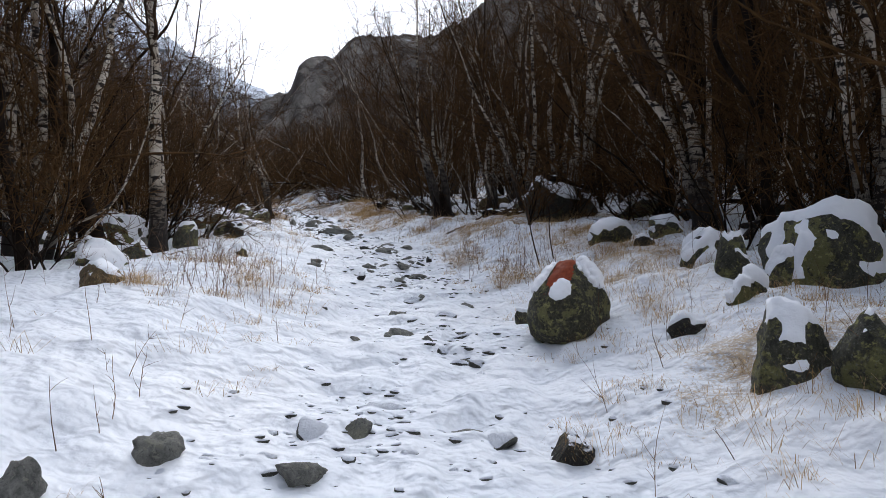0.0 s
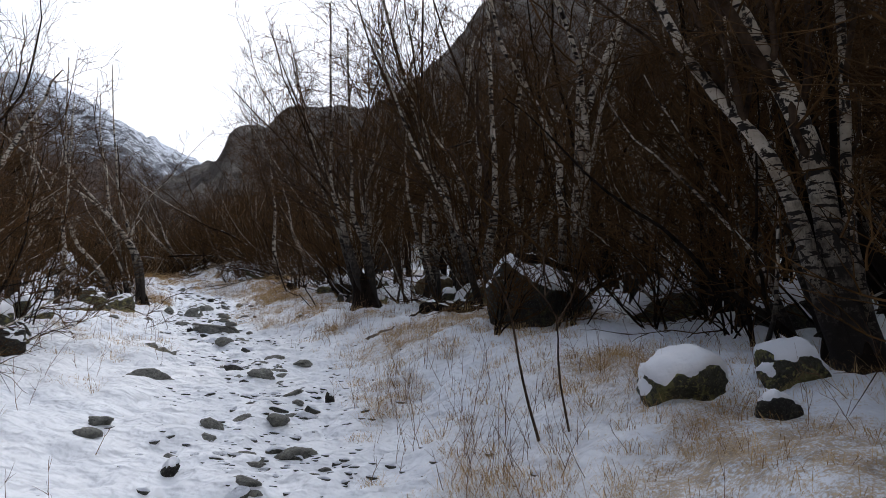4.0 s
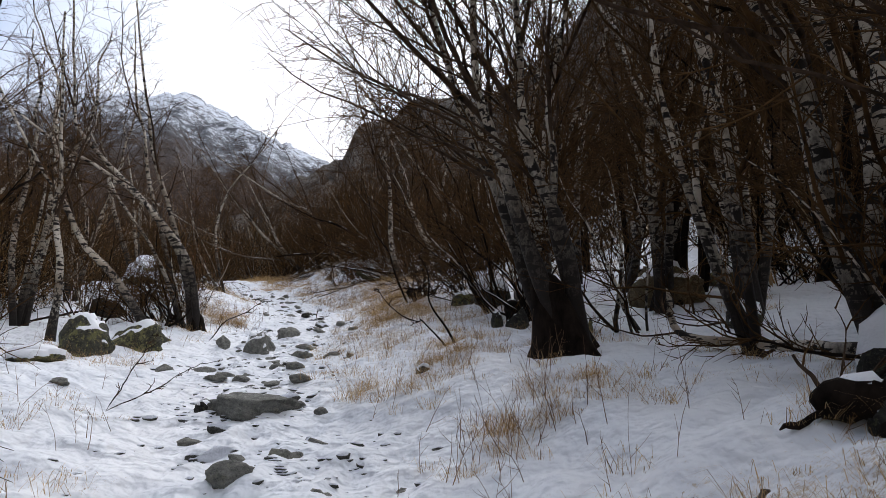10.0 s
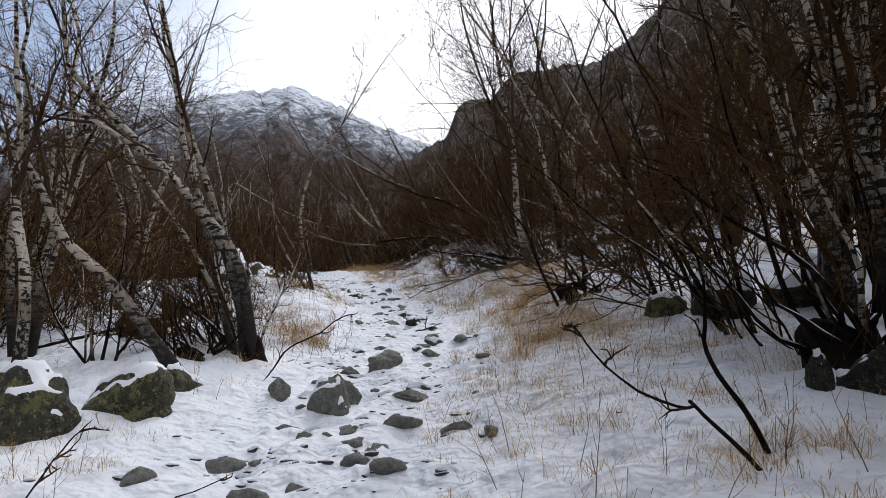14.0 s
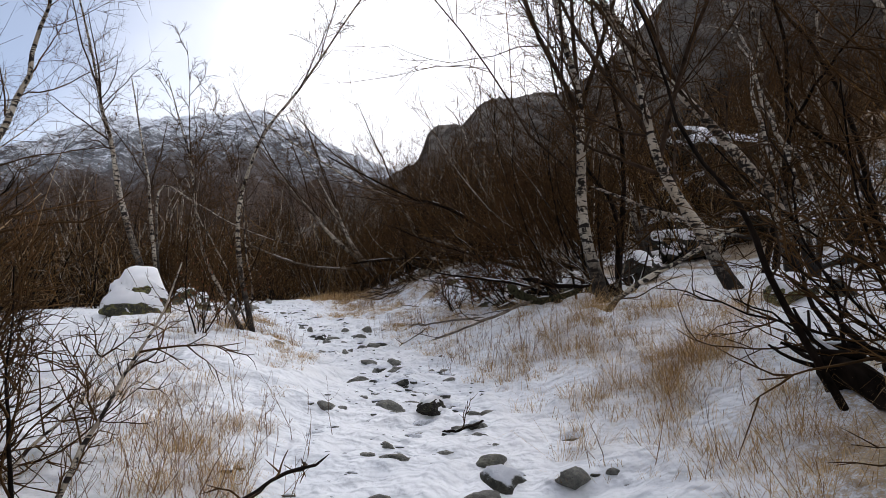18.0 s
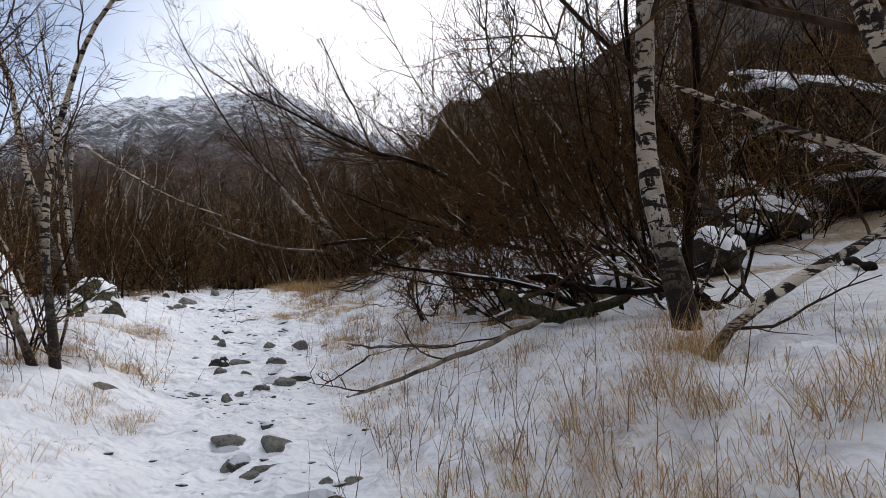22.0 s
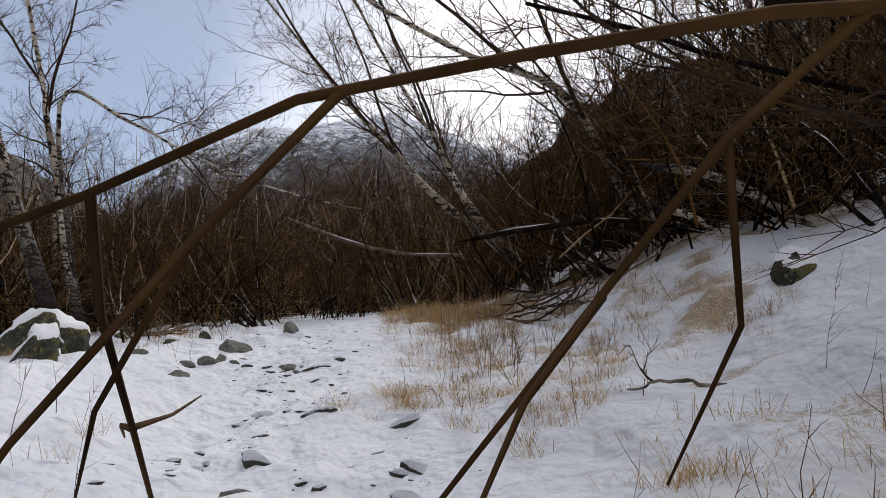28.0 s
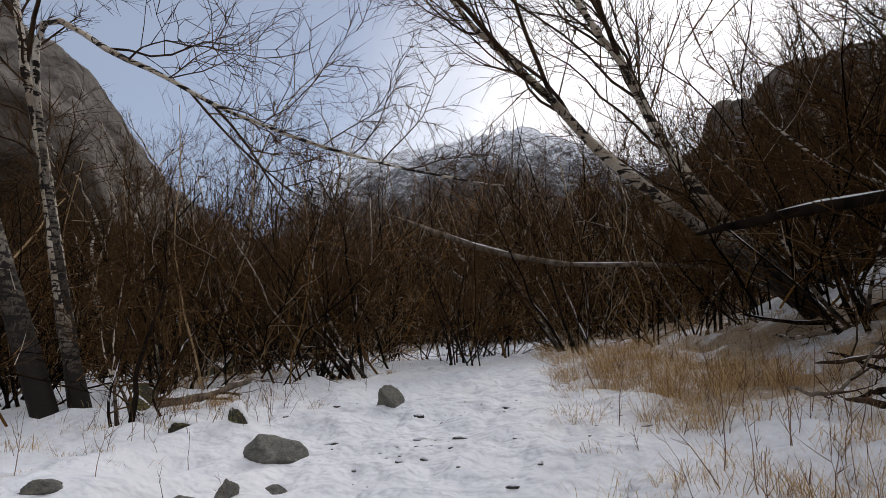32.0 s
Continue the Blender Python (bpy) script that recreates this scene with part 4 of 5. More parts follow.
birch("white birch with bold black scars", [([(-3.66, 34.2, 0), (-3.86, 33.9, 9.2), (-3.92, 33.5, 10.5), (-3.95, 33.2, 11.6), (-4.3, 33.4, 13.6)], 0.10)], 12, branches=16, reach=3.6, lean=(-0.7, -0.1, 0.1), forks=4, first=0.3)
birch("white birch with black scars leaning towards the trail", [([(-2.1, 32.8, 0), (-2.48, 32.6, 8.71), (-2.78, 32.43, 9.23), (-3.04, 32.23, 9.91), (-3.23, 32.1, 10.39), (-3.5, 31.9, 11.4)], 0.095)], 13, reach=2.2, lean=(-0.3, 0, 0))
birch("white birch with black scars leaning across its neighbour", [([(-1.09, 33.9, 0), (-1.25, 33.64, 9.38), (-1.99, 33.28, 10.43), (-2.55, 33.08, 10.97), (-3.1, 32.8, 11.7)], 0.11)], 14, reach=2.4, lean=(-0.4, 0, 0))
birch("bare birch with spreading crown behind the snowy rocks", [([(-18.07, 44.51, 0), (-19.01, 43.36, 13.85), (-19.27, 42.81, 15.97), (-19.48, 42.46, 17.16)], 0.12)], 15, branches=14, twigs=7, reach=2.2, droop=0.1)
birch("black leaning tree with thin stems on the grassy bank", [([(-2.6, 28.25, 0), (-3.0, 28.2, 7.6), (-3.25, 28.15, 8.2), (-3.5, 28.2, 8.9)], 0.024), ([(-2.5, 28.4, 0), (-2.55, 28.5, 7.5), (-2.6, 28.6, 8.2)], 0.014)], 20, BARK, branches=6, twigs=3, reach=0.7, first=0.2, fine=1, forks=0)
birch("long greenish birch leaning over the trail", [([(-11.3, 49.4, 0), (-12.16, 48.29, 12.55), (-12.44, 47.9, 13.21), (-12.75, 47.45, 13.99), (-13.15, 46.96, 14.71)], 0.10), ([(-11.5, 50.4, 0), (-13.03, 48.71, 13.1), (-13.68, 48.02, 13.91), (-14.28, 47.38, 14.65), (-14.67, 46.94, 15.26)], 0.09)], 16, branches=13, reach=2.6, lean=(-0.4, -0.1, 0.1))
birch("snow-lined birch bent low over the bank", [([(-7.5, 48.5, 0), (-9.02, 47.35, 12.02), (-10.08, 46.36, 13.91), (-11.57, 45.54, 14.62)], 0.11)], 17, branches=13, reach=2.6, lean=(-0.4, 0, 0.2), snow=True)
birch("scarred birch standing in brown brush", [([(-17.98, 44.81, 0), (-18.17, 44.3, 12.0), (-18.15, 43.89, 13.38), (-18.2, 43.49, 14.58)], 0.10), ([(-18.1, 44.9, 0), (-17.7, 43.6, 13.9), (-16.55, 44.01, 13.57), (-15.72, 44.69, 13.15), (-14.58, 45.61, 12.68)], 0.04)], 18, reach=1.4, droop=0.08)
birch("dark bent tree with broken limbs", [([(-3.9, 41.6, 0), (-6.01, 40.31, 10.96), (-7.13, 39.62, 11.54), (-7.91, 39.19, 11.71)], 0.075), ([(-4.6, 41.7, 0), (-5.6, 41.2, 10.3), (-6.61, 40.55, 10.53), (-7.2, 40.3, 10.66)], 0.055)], 19, BARK, branches=12, twigs=7, reach=1.8, lean=(-0.4, -0.2, 0.25), snow=True)
for k, (label, stems) in enumerate((
    ("thin forked sapling in the snow", [([(-1.13, 21.95, 0), (-1.39, 21.6, 5.65), (-1.5, 21.4, 6.05)], 0.016), ([(-1.2, 21.67, 0), (-1.5, 21.55, 5.46), (-1.62, 21.51, 5.46), (-1.99, 21.36, 5.78)], 0.012)]),
    ("thin bare sapling on the grassy bank", [([(1.4, 10.73, 0), (1.13, 10.57, 3.51), (0.91, 10.44, 4.18), (0.74, 10.33, 4.72)], 0.011), ([(1.59, 10.6, 0), (1.47, 10.47, 3.37), (1.45, 10.41, 3.65)], 0.009)]),
)):
    birch(label, stems, 30 + k, BRANCH if k else BARK, 4, 3, 0.5 if k else 0.2, "sapling", 0.4, fine=1, forks=0)


def log(label, ctrl, rad, seed, mat=None, snow=True, stubs=4, name="fallen_log"):
    """A fallen or hanging branch with a line of snow on it."""
    r0 = np.random.default_rng(seed)
    c = np.array(ctrl, float)
    t = thing(name, label, "fallen branch", tuple(c[0]))
    p = curve_points(c - c[0], 20)
    p = p + np.cumsum(r0.normal(0, 0.008, p.shape), axis=0)
    radii = rad * np.linspace(1.0, 0.5, 20) * (1 + 0.10 * r0.normal(0, 1, 20))
    radii[:3] *= (0.2, 0.7, 0.92)
    radii[-1] *= 0.3
    wood = part("stem", tubes_mesh("stem", [(p, radii, 8)], mat or LOG, True), t)
    if stubs:
        b, w = crown(p, radii, r0, stubs, 3, min(0.9, rad * 26), 0.15, 45, 0.05, 0.0, (0, 0, 0), 1)
        add_crown(t, b, w, None, wood)
    if snow:
        s = [(p[a:z] + np.array([0, 0, 1]) * radii[a:z, None] * 0.6, radii[a:z] * 0.7 * np.sin(np.linspace(0.15, 3.0, z - a)), 6) for a, z in ((2, 8), (9, 14), (14, 19))]
        part("snow_strip", tubes_mesh("snow_strip", s, SNOW), wood, "snow lying along the log")


log("long dark horizontal trunk lined with snow", [(-11.9, 46.6, 11.75), (-10.4, 46.6, 11.85), (-9.1, 46.6, 11.8), (-7.3, 47.0, 11.3)], 0.05, 41, BARK)
log("pale barkless trunk leaning down to the snow", [(-22.0, 56.2, 15.0), (-19.7, 57.7, 13.15), (-17.6, 58.9, 12.0)], 0.11, 42, stubs=2)
log("long thin grey trunk bowed across the brush", [(-16.8, 48.5, 13.2), (-15.65, 49.45, 12.72), (-14.67, 50.2, 12.53), (-12.86, 51.4, 12.5), (-11.5, 52.5, 11.8)], 0.05, 43)
log("grey dead branch lying on the snow", [(-4.75, 34.85, 8.36), (-5.0, 34.5, 8.24), (-5.5, 34.42, 8.04), (-6.33, 34.3, 7.74)], 0.03, 45, snow=False)
log("mottled branch propped against a birch", [(-3.8, 33.3, 7.8), (-3.45, 33.5, 8.2), (-3.0, 33.7, 8.5), (-2.5, 33.8, 8.75), (-1.6, 34.0, 9.3)], 0.05, 46, BIRCH, False)
log("scarred limb crossing between birches", [(-1.5, 33.75, 8.95), (-2.22, 33.6, 9.13), (-2.99, 33.42, 9.4), (-3.72, 33.25, 9.69)], 0.036, 47, BIRCH, False, 5)
log("dead log thick with snow lying on a boulder", [(2.05, 14.42, 4.87), (2.55, 14.5, 4.80), (3.1, 14.6, 4.66)], 0.07, 54, BARK, True, 0)
log("dark rotten log half under snow", [(1.1, 16.6, 4.33), (1.6, 16.9, 4.45), (2.3, 17.0, 4.5)], 0.11, 49, BARK)

log("fallen scarred birch trunk across the thicket", [(-8.92, 45.5, 12.29), (-8.0, 45.5, 12.02), (-7.3, 45.5, 11.52), (-6.7, 45.4, 11.0)], 0.075, 51, BIRCH, False, 5)
log("broken birch limb with black scars in the thicket", [(-8.68, 45.0, 11.54), (-8.26, 45.0, 11.3), (-8.08, 45.0, 11.1)], 0.05, 52, BIRCH, False, 2)
log("leaning birch trunk with snow along its top", [(-8.25, 46.5, 13.37), (-7.26, 46.5, 12.73), (-6.71, 46.5, 12.11), (-6.2, 46.5, 11.2)], 0.05, 53, BIRCH, False, 5)


def lying(label, places, rad, seed, mat=None, snow=True, stubs=3, lift=0.04, name="fallen_log"):
    """A log that follows the ground along (x, y, height above it)."""
    log(label, [(x, y, gz(x, y) + lift + h) for x, y, h in places], rad, seed, mat, snow, stubs, name)


lying("fallen birch branch with scarred bark on the bank", [(2.1, 18.1, 0.05), (1.7, 19.0, 0.06), (1.05, 19.9, 0.08), (0.95, 20.0, 0.5)], 0.055, 48, BIRCH, False, 4)
lying("thick black curved dead branch with snow on it", [(-5.16, 34.72, 0.42), (-4.95, 34.95, 0.17), (-4.67, 35.2, 0.06), (-4.35, 35.4, 0.05), (-3.95, 35.55, 0.14)], 0.085, 44, MOSSY_BARK)
lying("dark bent limb lying over a curved branch", [(-4.95, 35.1, 0.45), (-4.6, 35.2, 0.35), (-4.2, 35.1, 0.22), (-3.7, 34.8, 0.15)], 0.05, 55, BARK)
lying("forked dead stick lying on the snow", [(-5.57, 35.02, 0.10), (-6.3, 35.8, 0.12), (-6.95, 36.6, 0.08), (-7.5, 37.25, 0.12)], 0.022, 60, LOG, False, 2, name="stick")
lying("thin dead stick on the snow", [(-6.85, 36.45, 0.06), (-7.1, 36.2, 0.02), (-7.25, 35.9, 0.0)], 0.012, 61, BRANCH, False, 1, name="stick")
lying("grey dead stick half under snow", [(-8.05, 41.05, 0.05), (-8.35, 40.95, 0.02), (-8.62, 40.88, -0.02)], 0.014, 62, LOG, False, 1, name="stick")
lying("forked twig lying on the snow", [(-4.35, 19.7, 0.0), (-4.62, 20.5, 0.16), (-4.85, 21.2, 0.34), (-5.05, 21.7, 0.50)], 0.007, 63, BARK, False, 5, name="twig")
lying("forked twig lying on the snow", [(-4.36, 19.75, 0.0), (-4.3, 20.5, 0.08), (-4.3, 21.3, 0.16), (-4.2, 22.0, 0.22)], 0.0065, 64, BARK, False, 5, name="twig")
lying("cut stick lying on the snowy bank", [(0.05, 16.7, 0.0), (0.3, 16.5, 0.01), (0.54, 16.4, 0.02)], 0.026, 65, LOG, False, 0, name="stick")
lying("black rotten log with a cap of snow", [(0.95, 17.0, 0.05), (1.35, 16.7, 0.07), (1.8, 16.5, 0.05)], 0.13, 66, BARK, True, 2)
lying("black rotten log with a cap of snow", [(1.1, 16.4, 0.02), (1.5, 16.25, 0.03), (1.95, 16.3, 0.04)], 0.09, 67, BARK, True, 3)
lying("broken dark branch on the bank", [(0.75, 16.95, 0.0), (1.0, 16.85, 0.1), (1.35, 16.9, 0.2)], 0.02, 68, BARK, False, 2, name="stick")
lying("weathered log behind the snow bank", [(-16.83, 44.85, 0.0), (-16.9, 45.5, 0.05), (-16.9, 46.2, 0.1)], 0.06, 69, LOG, True, 2)
lying("dark bent branch beside the trail", [(-5.95, 25.6, 0.0), (-5.78, 25.9, 0.35), (-5.5, 26.1, 0.5), (-5.3, 26.3, 0.65), (-5.1, 26.5, 0.7)], 0.012, 70, BARK, False, 4, name="twig")
lying("dead stick crossing the trodden snow", [(-5.3, 29.87, 0.0), (-5.1, 29.9, 0.02), (-4.94, 30.05, 0.03)], 0.014, 71, BARK, False, 1, name="stick")
r5 = np.random.default_rng(77)
for k in range(26):
    y = r5.uniform(6, 49)
    o = r5.uniform(3.4, 8.0) if k % 3 else -r5.uniform(4.4, 7.0)
    if o < 0 and 33 < y < 44:
        continue
    x, a, ln = float(trail_x(y)) + o, r5.uniform(0, 3.14), r5.uniform(0.8, 2.2)
    dx, dy = math.cos(a) * ln / 2, math.sin(a) * ln / 2
    lying("fallen branch under snow on the forest floor", [(x - dx, y - dy, 0.0), (x + r5.normal(0, 0.1), y + r5.normal(0, 0.1), 0.06), (x + dx, y + dy, r5.uniform(0.0, 0.3))], r5.uniform(0.025, 0.06), 900 + k, BARK if k % 4 else BIRCH, True, 3)
for k in range(12):
    x, y, a = -9.9 + r5.normal(0, 0.8), 45.9 + r5.normal(0, 0.5), r5.normal(0, 0.5)
    ln = r5.uniform(0.5, 1.2)
    lying("dead branch of a tangled pile under the brush", [(x - ln / 2, y - a * 0.4, r5.uniform(0, 0.2)), (x, y, r5.uniform(0.05, 0.3)), (x + ln / 2, y + a * 0.4, r5.uniform(0, 0.45))], r5.uniform(0.010, 0.024), 940 + k, (BARK, LOG, BRANCH)[k % 3], k % 2 == 0, 4)

# trees of the wood on both sides: a few kinds, each repeated
WOOD_LABEL = ("bare birch of the dense winter wood", "slender bare tree of the dense winter wood")


def wood_tree(seed, mat):
    r0 = np.random.default_rng(seed)
    stems = []
    for s in range(r0.integers(2, 6)):
        a, l = r0.uniform(0, 6.28), r0.uniform(0.5, 2.2)
        h = r0.uniform(4.5, 8.5)
        dx, dy = math.cos(a) * l, math.sin(a) * l
        stems.append(([(math.cos(a) * 0.12, math.sin(a) * 0.12, -0.1), (dx * 0.2 + r0.normal(0, 0.15), dy * 0.2 + r0.normal(0, 0.15), h * 0.35), (dx * 0.6 + r0.normal(0, 0.25), dy * 0.6 + r0.normal(0, 0.25), h * 0.7), (dx * 1.15, dy * 1.15, h)], r0.uniform(0.03, 0.075)))
    t = thing("wood_tree", WOOD_LABEL[0 if mat is BIRCH else 1], "tree", (0, 0, 0), "trees of the wood")
    tr, br, tw = [], [], []
    for ctrl, rad in stems:
        p = curve_points(ctrl, 18)
        p = p + np.cumsum(r0.normal(0, 0.075, p.shape), axis=0) * np.linspace(0, 1, 18)[:, None]
        radii = rad * np.linspace(1.25, 0.16, 18)
        tr.append((p, radii, 6))
        b, w = crown(p, radii, r0, 12, 6, 2.1, 0.15, 44, 0.07, 0.02, (0, 0, 0), 3)
        br += b
        tw += w
    for q in tr:
        part("trunk", tubes_mesh("trunk", [q], mat, True), t)
    tagged(part("crown", tubes_mesh("crown", br + tw, TWIG), t), "bare branches and fine twigs", kind="stuff")
    return t


kinds = [wood_tree(60 + k, BARK if k in (0, 3) else BIRCH) for k in range(7)]
placed = 0
first_use = set()
r1 = np.random.default_rng(5)
spots = []
while placed < 225:
    y = r1.uniform(-3, 68)
    side = 1 if r1.random() < 0.55 else -1
    o = side * ((4.1 if side > 0 else 5.0) + 8 * r1.random() ** 1.6) if y < 50 else r1.uniform(-16, 16)
    if (50 <= y < 57 and abs(o) < 5.5) or (-6.5 < o < 0 and 33 < y < 44) or (0 < o < 7 and 40 < y < 50) or (0 < o < 5.5 and 27 < y < 40):
        continue
    if o < -3 and 42 < y < 60 and r1.random() < 0.6:
        continue
    x = float(trail_x(y)) + o
    if any((x - a) ** 2 + (y - b) ** 2 < 1.1 for a, b in spots):
        continue
    spots.append((x, y))
    k = int(r1.integers(0, 7))
    s = r1.uniform(0.75, 1.15)
    if (o < 0 and 21 < y < 46 and placed % 4) or (o > 6 and 38 < y < 52 and placed % 3):
        # the open sides of the upper trail: these stand in the dense wood lower down
        y = 7 + (placed * 7.3) % 21
        x = float(trail_x(y)) + 5.5 + (placed * 3.7) % 7
    m = pose(x, y, gz(x, y), r1.normal(0, 5), r1.normal(-6 * side, 6), r1.uniform(0, 360))
    if k not in first_use:
        first_use.add(k)
        kinds[k].matrix_basis = m
    else:
        copy_thing(kinds[k], m)
    placed += 1


# brush: thickets of thin stems
def brush_patch(seed, size, stems, tall, lean):
    r0 = np.random.default_rng(seed)
    tubes = []
    feet = r0.uniform(-size, size, (max(stems // 5, 3), 2))
    for k in range(stems):
        fx, fy = feet[k % len(feet)]
        p0 = np.array([fx + r0.normal(0, 0.14), fy + r0.normal(0, 0.14), -0.1])
        st, rr = grow(p0, (r0.normal(0, lean), r0.normal(0, lean), 1), tall * r0.uniform(0.45, 1.2), r0.uniform(0.007, 0.02), 7, r0, 0.36, 0.05)
        tubes.append((st, rr, 3))
        for _ in range(16):
            j = int(r0.integers(1, 7))
            tw, tr = grow(st[j], side_way(st[j + 1] - st[j], r0, 46), tall * r0.uniform(0.1, 0.34), max(rr[j] * 0.45, 0.0045), 4, r0, 0.36, 0.06)
            tubes.append((tw, tr, 3))
            for _ in range(2):
                i = int(r0.integers(1, 4))
                tubes.append((*grow(tw[i], side_way(tw[i + 1] - tw[i], r0, 45), tall * r0.uniform(0.05, 0.14), 0.0038, 2, r0, 0.3, 0.05), 3))
    for _ in range(stems // 6):
        p0 = np.array([r0.uniform(-size, size), r0.uniform(-size, size), -0.1])
        st, rr = grow(p0, (r0.normal(0, lean), r0.normal(0, lean), 1), tall * r0.uniform(1.0, 1.5), r0.uniform(0.012, 0.026), 8, r0, 0.24, 0.05)
        tubes.append((st, rr, 5))
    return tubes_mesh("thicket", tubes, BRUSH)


patches = [brush_patch(200 + k, 1.6, 24, 3.0, 0.55) for k in range(6)] + [brush_patch(210 + k, 2.4, 38, 4.6, 0.42) for k in range(4)]
r2 = np.random.default_rng(9)


def thicket(x, y, tall):
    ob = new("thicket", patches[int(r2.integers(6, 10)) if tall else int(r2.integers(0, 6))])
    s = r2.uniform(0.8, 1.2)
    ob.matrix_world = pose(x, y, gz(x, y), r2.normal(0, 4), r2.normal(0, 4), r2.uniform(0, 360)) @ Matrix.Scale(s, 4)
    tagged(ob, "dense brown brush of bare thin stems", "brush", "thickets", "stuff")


for y in np.arange(-3, 50, 2.0):
    for o in (8.6, 10.8, 13.5, 17.0, 21.0, 26.0, -7.3, -9.0, -11.5, -15.0, -19.0):
        if (-12 < o < 0 and 33.5 < y < 43) or (o > 16 and y > 38) or (0 < o < 12 and 14 < y < 40 and r2.random() < 0.65):
            continue
        yy, oo = y + r2.uniform(-1, 1), o + r2.uniform(-0.9, 0.9)
        thicket(float(trail_x(yy)) + oo, yy, o > 12)
for y in np.arange(50.5, 84, 2.8):
    for o in np.arange(-34, 26, 3.4):
        yy, oo = y + r2.uniform(-1.3, 1.3), o + r2.uniform(-1.5, 1.5)
        if abs(oo + 3) < 2.5 and yy < 53:
            continue
        thicket(float(trail_x(50)) + oo, yy, y > 56)
for x, y in ((-9.5, 47.6), (-8.0, 46.7), (-7.0, 45.6), (-6.4, 47.6), (-8.6, 48.8), (-5.4, 45.4), (-6.4, 46.4), (-5.4, 47.4), (-7.6, 48.2), (-4.4, 46.2), (-5.9, 45.0), (-4.2, 44.2), (-18.2, 47.2), (-19.2, 49.5), (-17.4, 50.2), (-20.6, 47.6), (-16.6, 51.6)):
    thicket(x, y, False)


# ---- stones of the trail, grass, weeds, twigs ----
def tuft_blades(r0, x, y, n, h, spreadr):
    """Bent blades of one tuft: five points a blade."""
    z = gz(x, y)
    a = r0.uniform(0, 6.28, n)
    rr = spreadr * np.sqrt(r0.random(n))
    bx, by = x + rr * np.cos(a), y + rr * np.sin(a)
    hh = h * r0.uniform(0.3, 1.5, n)
    wind = r0.uniform(0, 6.28)
    b = np.where(r0.random(n) < 0.5, a, wind) + r0.normal(0, 0.7, n)
    out = hh * r0.uniform(0.5, 2.2, n)
    w = r0.uniform(0.0008, 0.0018, n)
    px, py = -np.sin(b) * w, np.cos(b) * w
    zz = np.full(n, z - 0.02)
    mx, my, mz = bx + np.cos(b) * out * 0.4, by + np.sin(b) * out * 0.4, zz + hh * r0.uniform(0.45, 0.8, n)
    tx, ty, tz = bx + np.cos(b) * out, by + np.sin(b) * out, zz + hh * r0.uniform(-0.05, 0.85, n)
    v = np.stack([np.stack([bx - px, by - py, zz], -1), np.stack([bx + px, by + py, zz], -1), np.stack([mx + px * 0.8, my + py * 0.8, mz], -1), np.stack([mx - px * 0.8, my - py * 0.8, mz], -1), np.stack([tx, ty, tz], -1)], 1)
    return v.reshape(-1, 3)


STRAW = []


def straw(tall, wide, *places):
    """Thick dry grass round each place."""
    STRAW.extend((x, y, tall, wide) for x, y in places)


straw(0.16, 0.4, (0.5, 13.8), (0.7, 10.4), (1.3, 9.9), (2.3, 10.3), (2.1, 11.2), (2.8, 8.7), (-3.0, 9.4), (-2.5, 8.0), (-3.1, 11.2), (2.1, 10.8), (2.2, 11.5), (2.0, 9.7), (0.9, 11.3), (0.2, 12.5), (-3.4, 7.4))
straw(0.26, 0.05, (1.8, 6.6), (2.45, 10.9), (1.0, 13.7), (0.9, 10.3), (-1.6, 20.0), (-2.1, 20.4), (-1.1, 20.7), (-0.6, 18.4), (0.1, 20.4))
straw(0.15, 0.4, (-0.2, 18.6), (0.6, 13.4), (1.7, 12.6), (0.3, 13.4), (1.6, 14.6), (2.0, 13.7), (-1.2, 21.1), (-0.2, 19.1), (0.4, 18.4), (0.8, 15.2), (0.6, 15.9), (-0.5, 18.2), (-1.1, 19.6), (-0.6, 21.1), (-1.1, 21.9), (2.6, 22.2))
straw(0.30, 0.9, (-3.0, 28.3), (-3.2, 29.7), (-3.3, 30.6), (-3.6, 30.2))
straw(0.24, 0.6, (-2.7, 26.0), (-2.8, 26.8), (-6.7, 28.0), (-7.1, 28.7), (-3.4, 31.6), (-3.9, 31.9), (-4.8, 32.3), (-9.8, 34.3), (-6.6, 28.3), (-8.1, 29.5), (-3.1, 27.5), (-3.2, 31.9), (-2.4, 31.8), (-4.6, 32.4), (-3.8, 32.8))
straw(0.45, 0.15, (-3.1, 30.2), (-3.0, 30.4), (-3.8, 33.1))
straw(0.16, 0.4, (-6.6, 37.5), (-9.0, 40.9), (-7.9, 38.7), (-10.2, 41.8), (-9.9, 35.6), (-9.5, 35.9), (-10.4, 35.6), (-6.2, 37.3), (-8.6, 34.3), (-7.6, 38.1), (-10.9, 37.9), (-8.2, 39.2), (-7.6, 42.7))
straw(0.34, 0.9, (-12.9, 48.4), (-12.2, 47.3), (-11.5, 46.3), (-13.2, 47.7), (-12.1, 46.6))
straw(0.18, 0.5, (-11.0, 44.0), (-10.2, 43.2), (-9.1, 42.1), (-10.5, 41.9), (-9.1, 43.5), (-8.8, 44.9), (-9.4, 41.3), (-10.9, 44.5), (-18.2, 46.9), (-18.7, 46.5), (-16.4, 45.4))


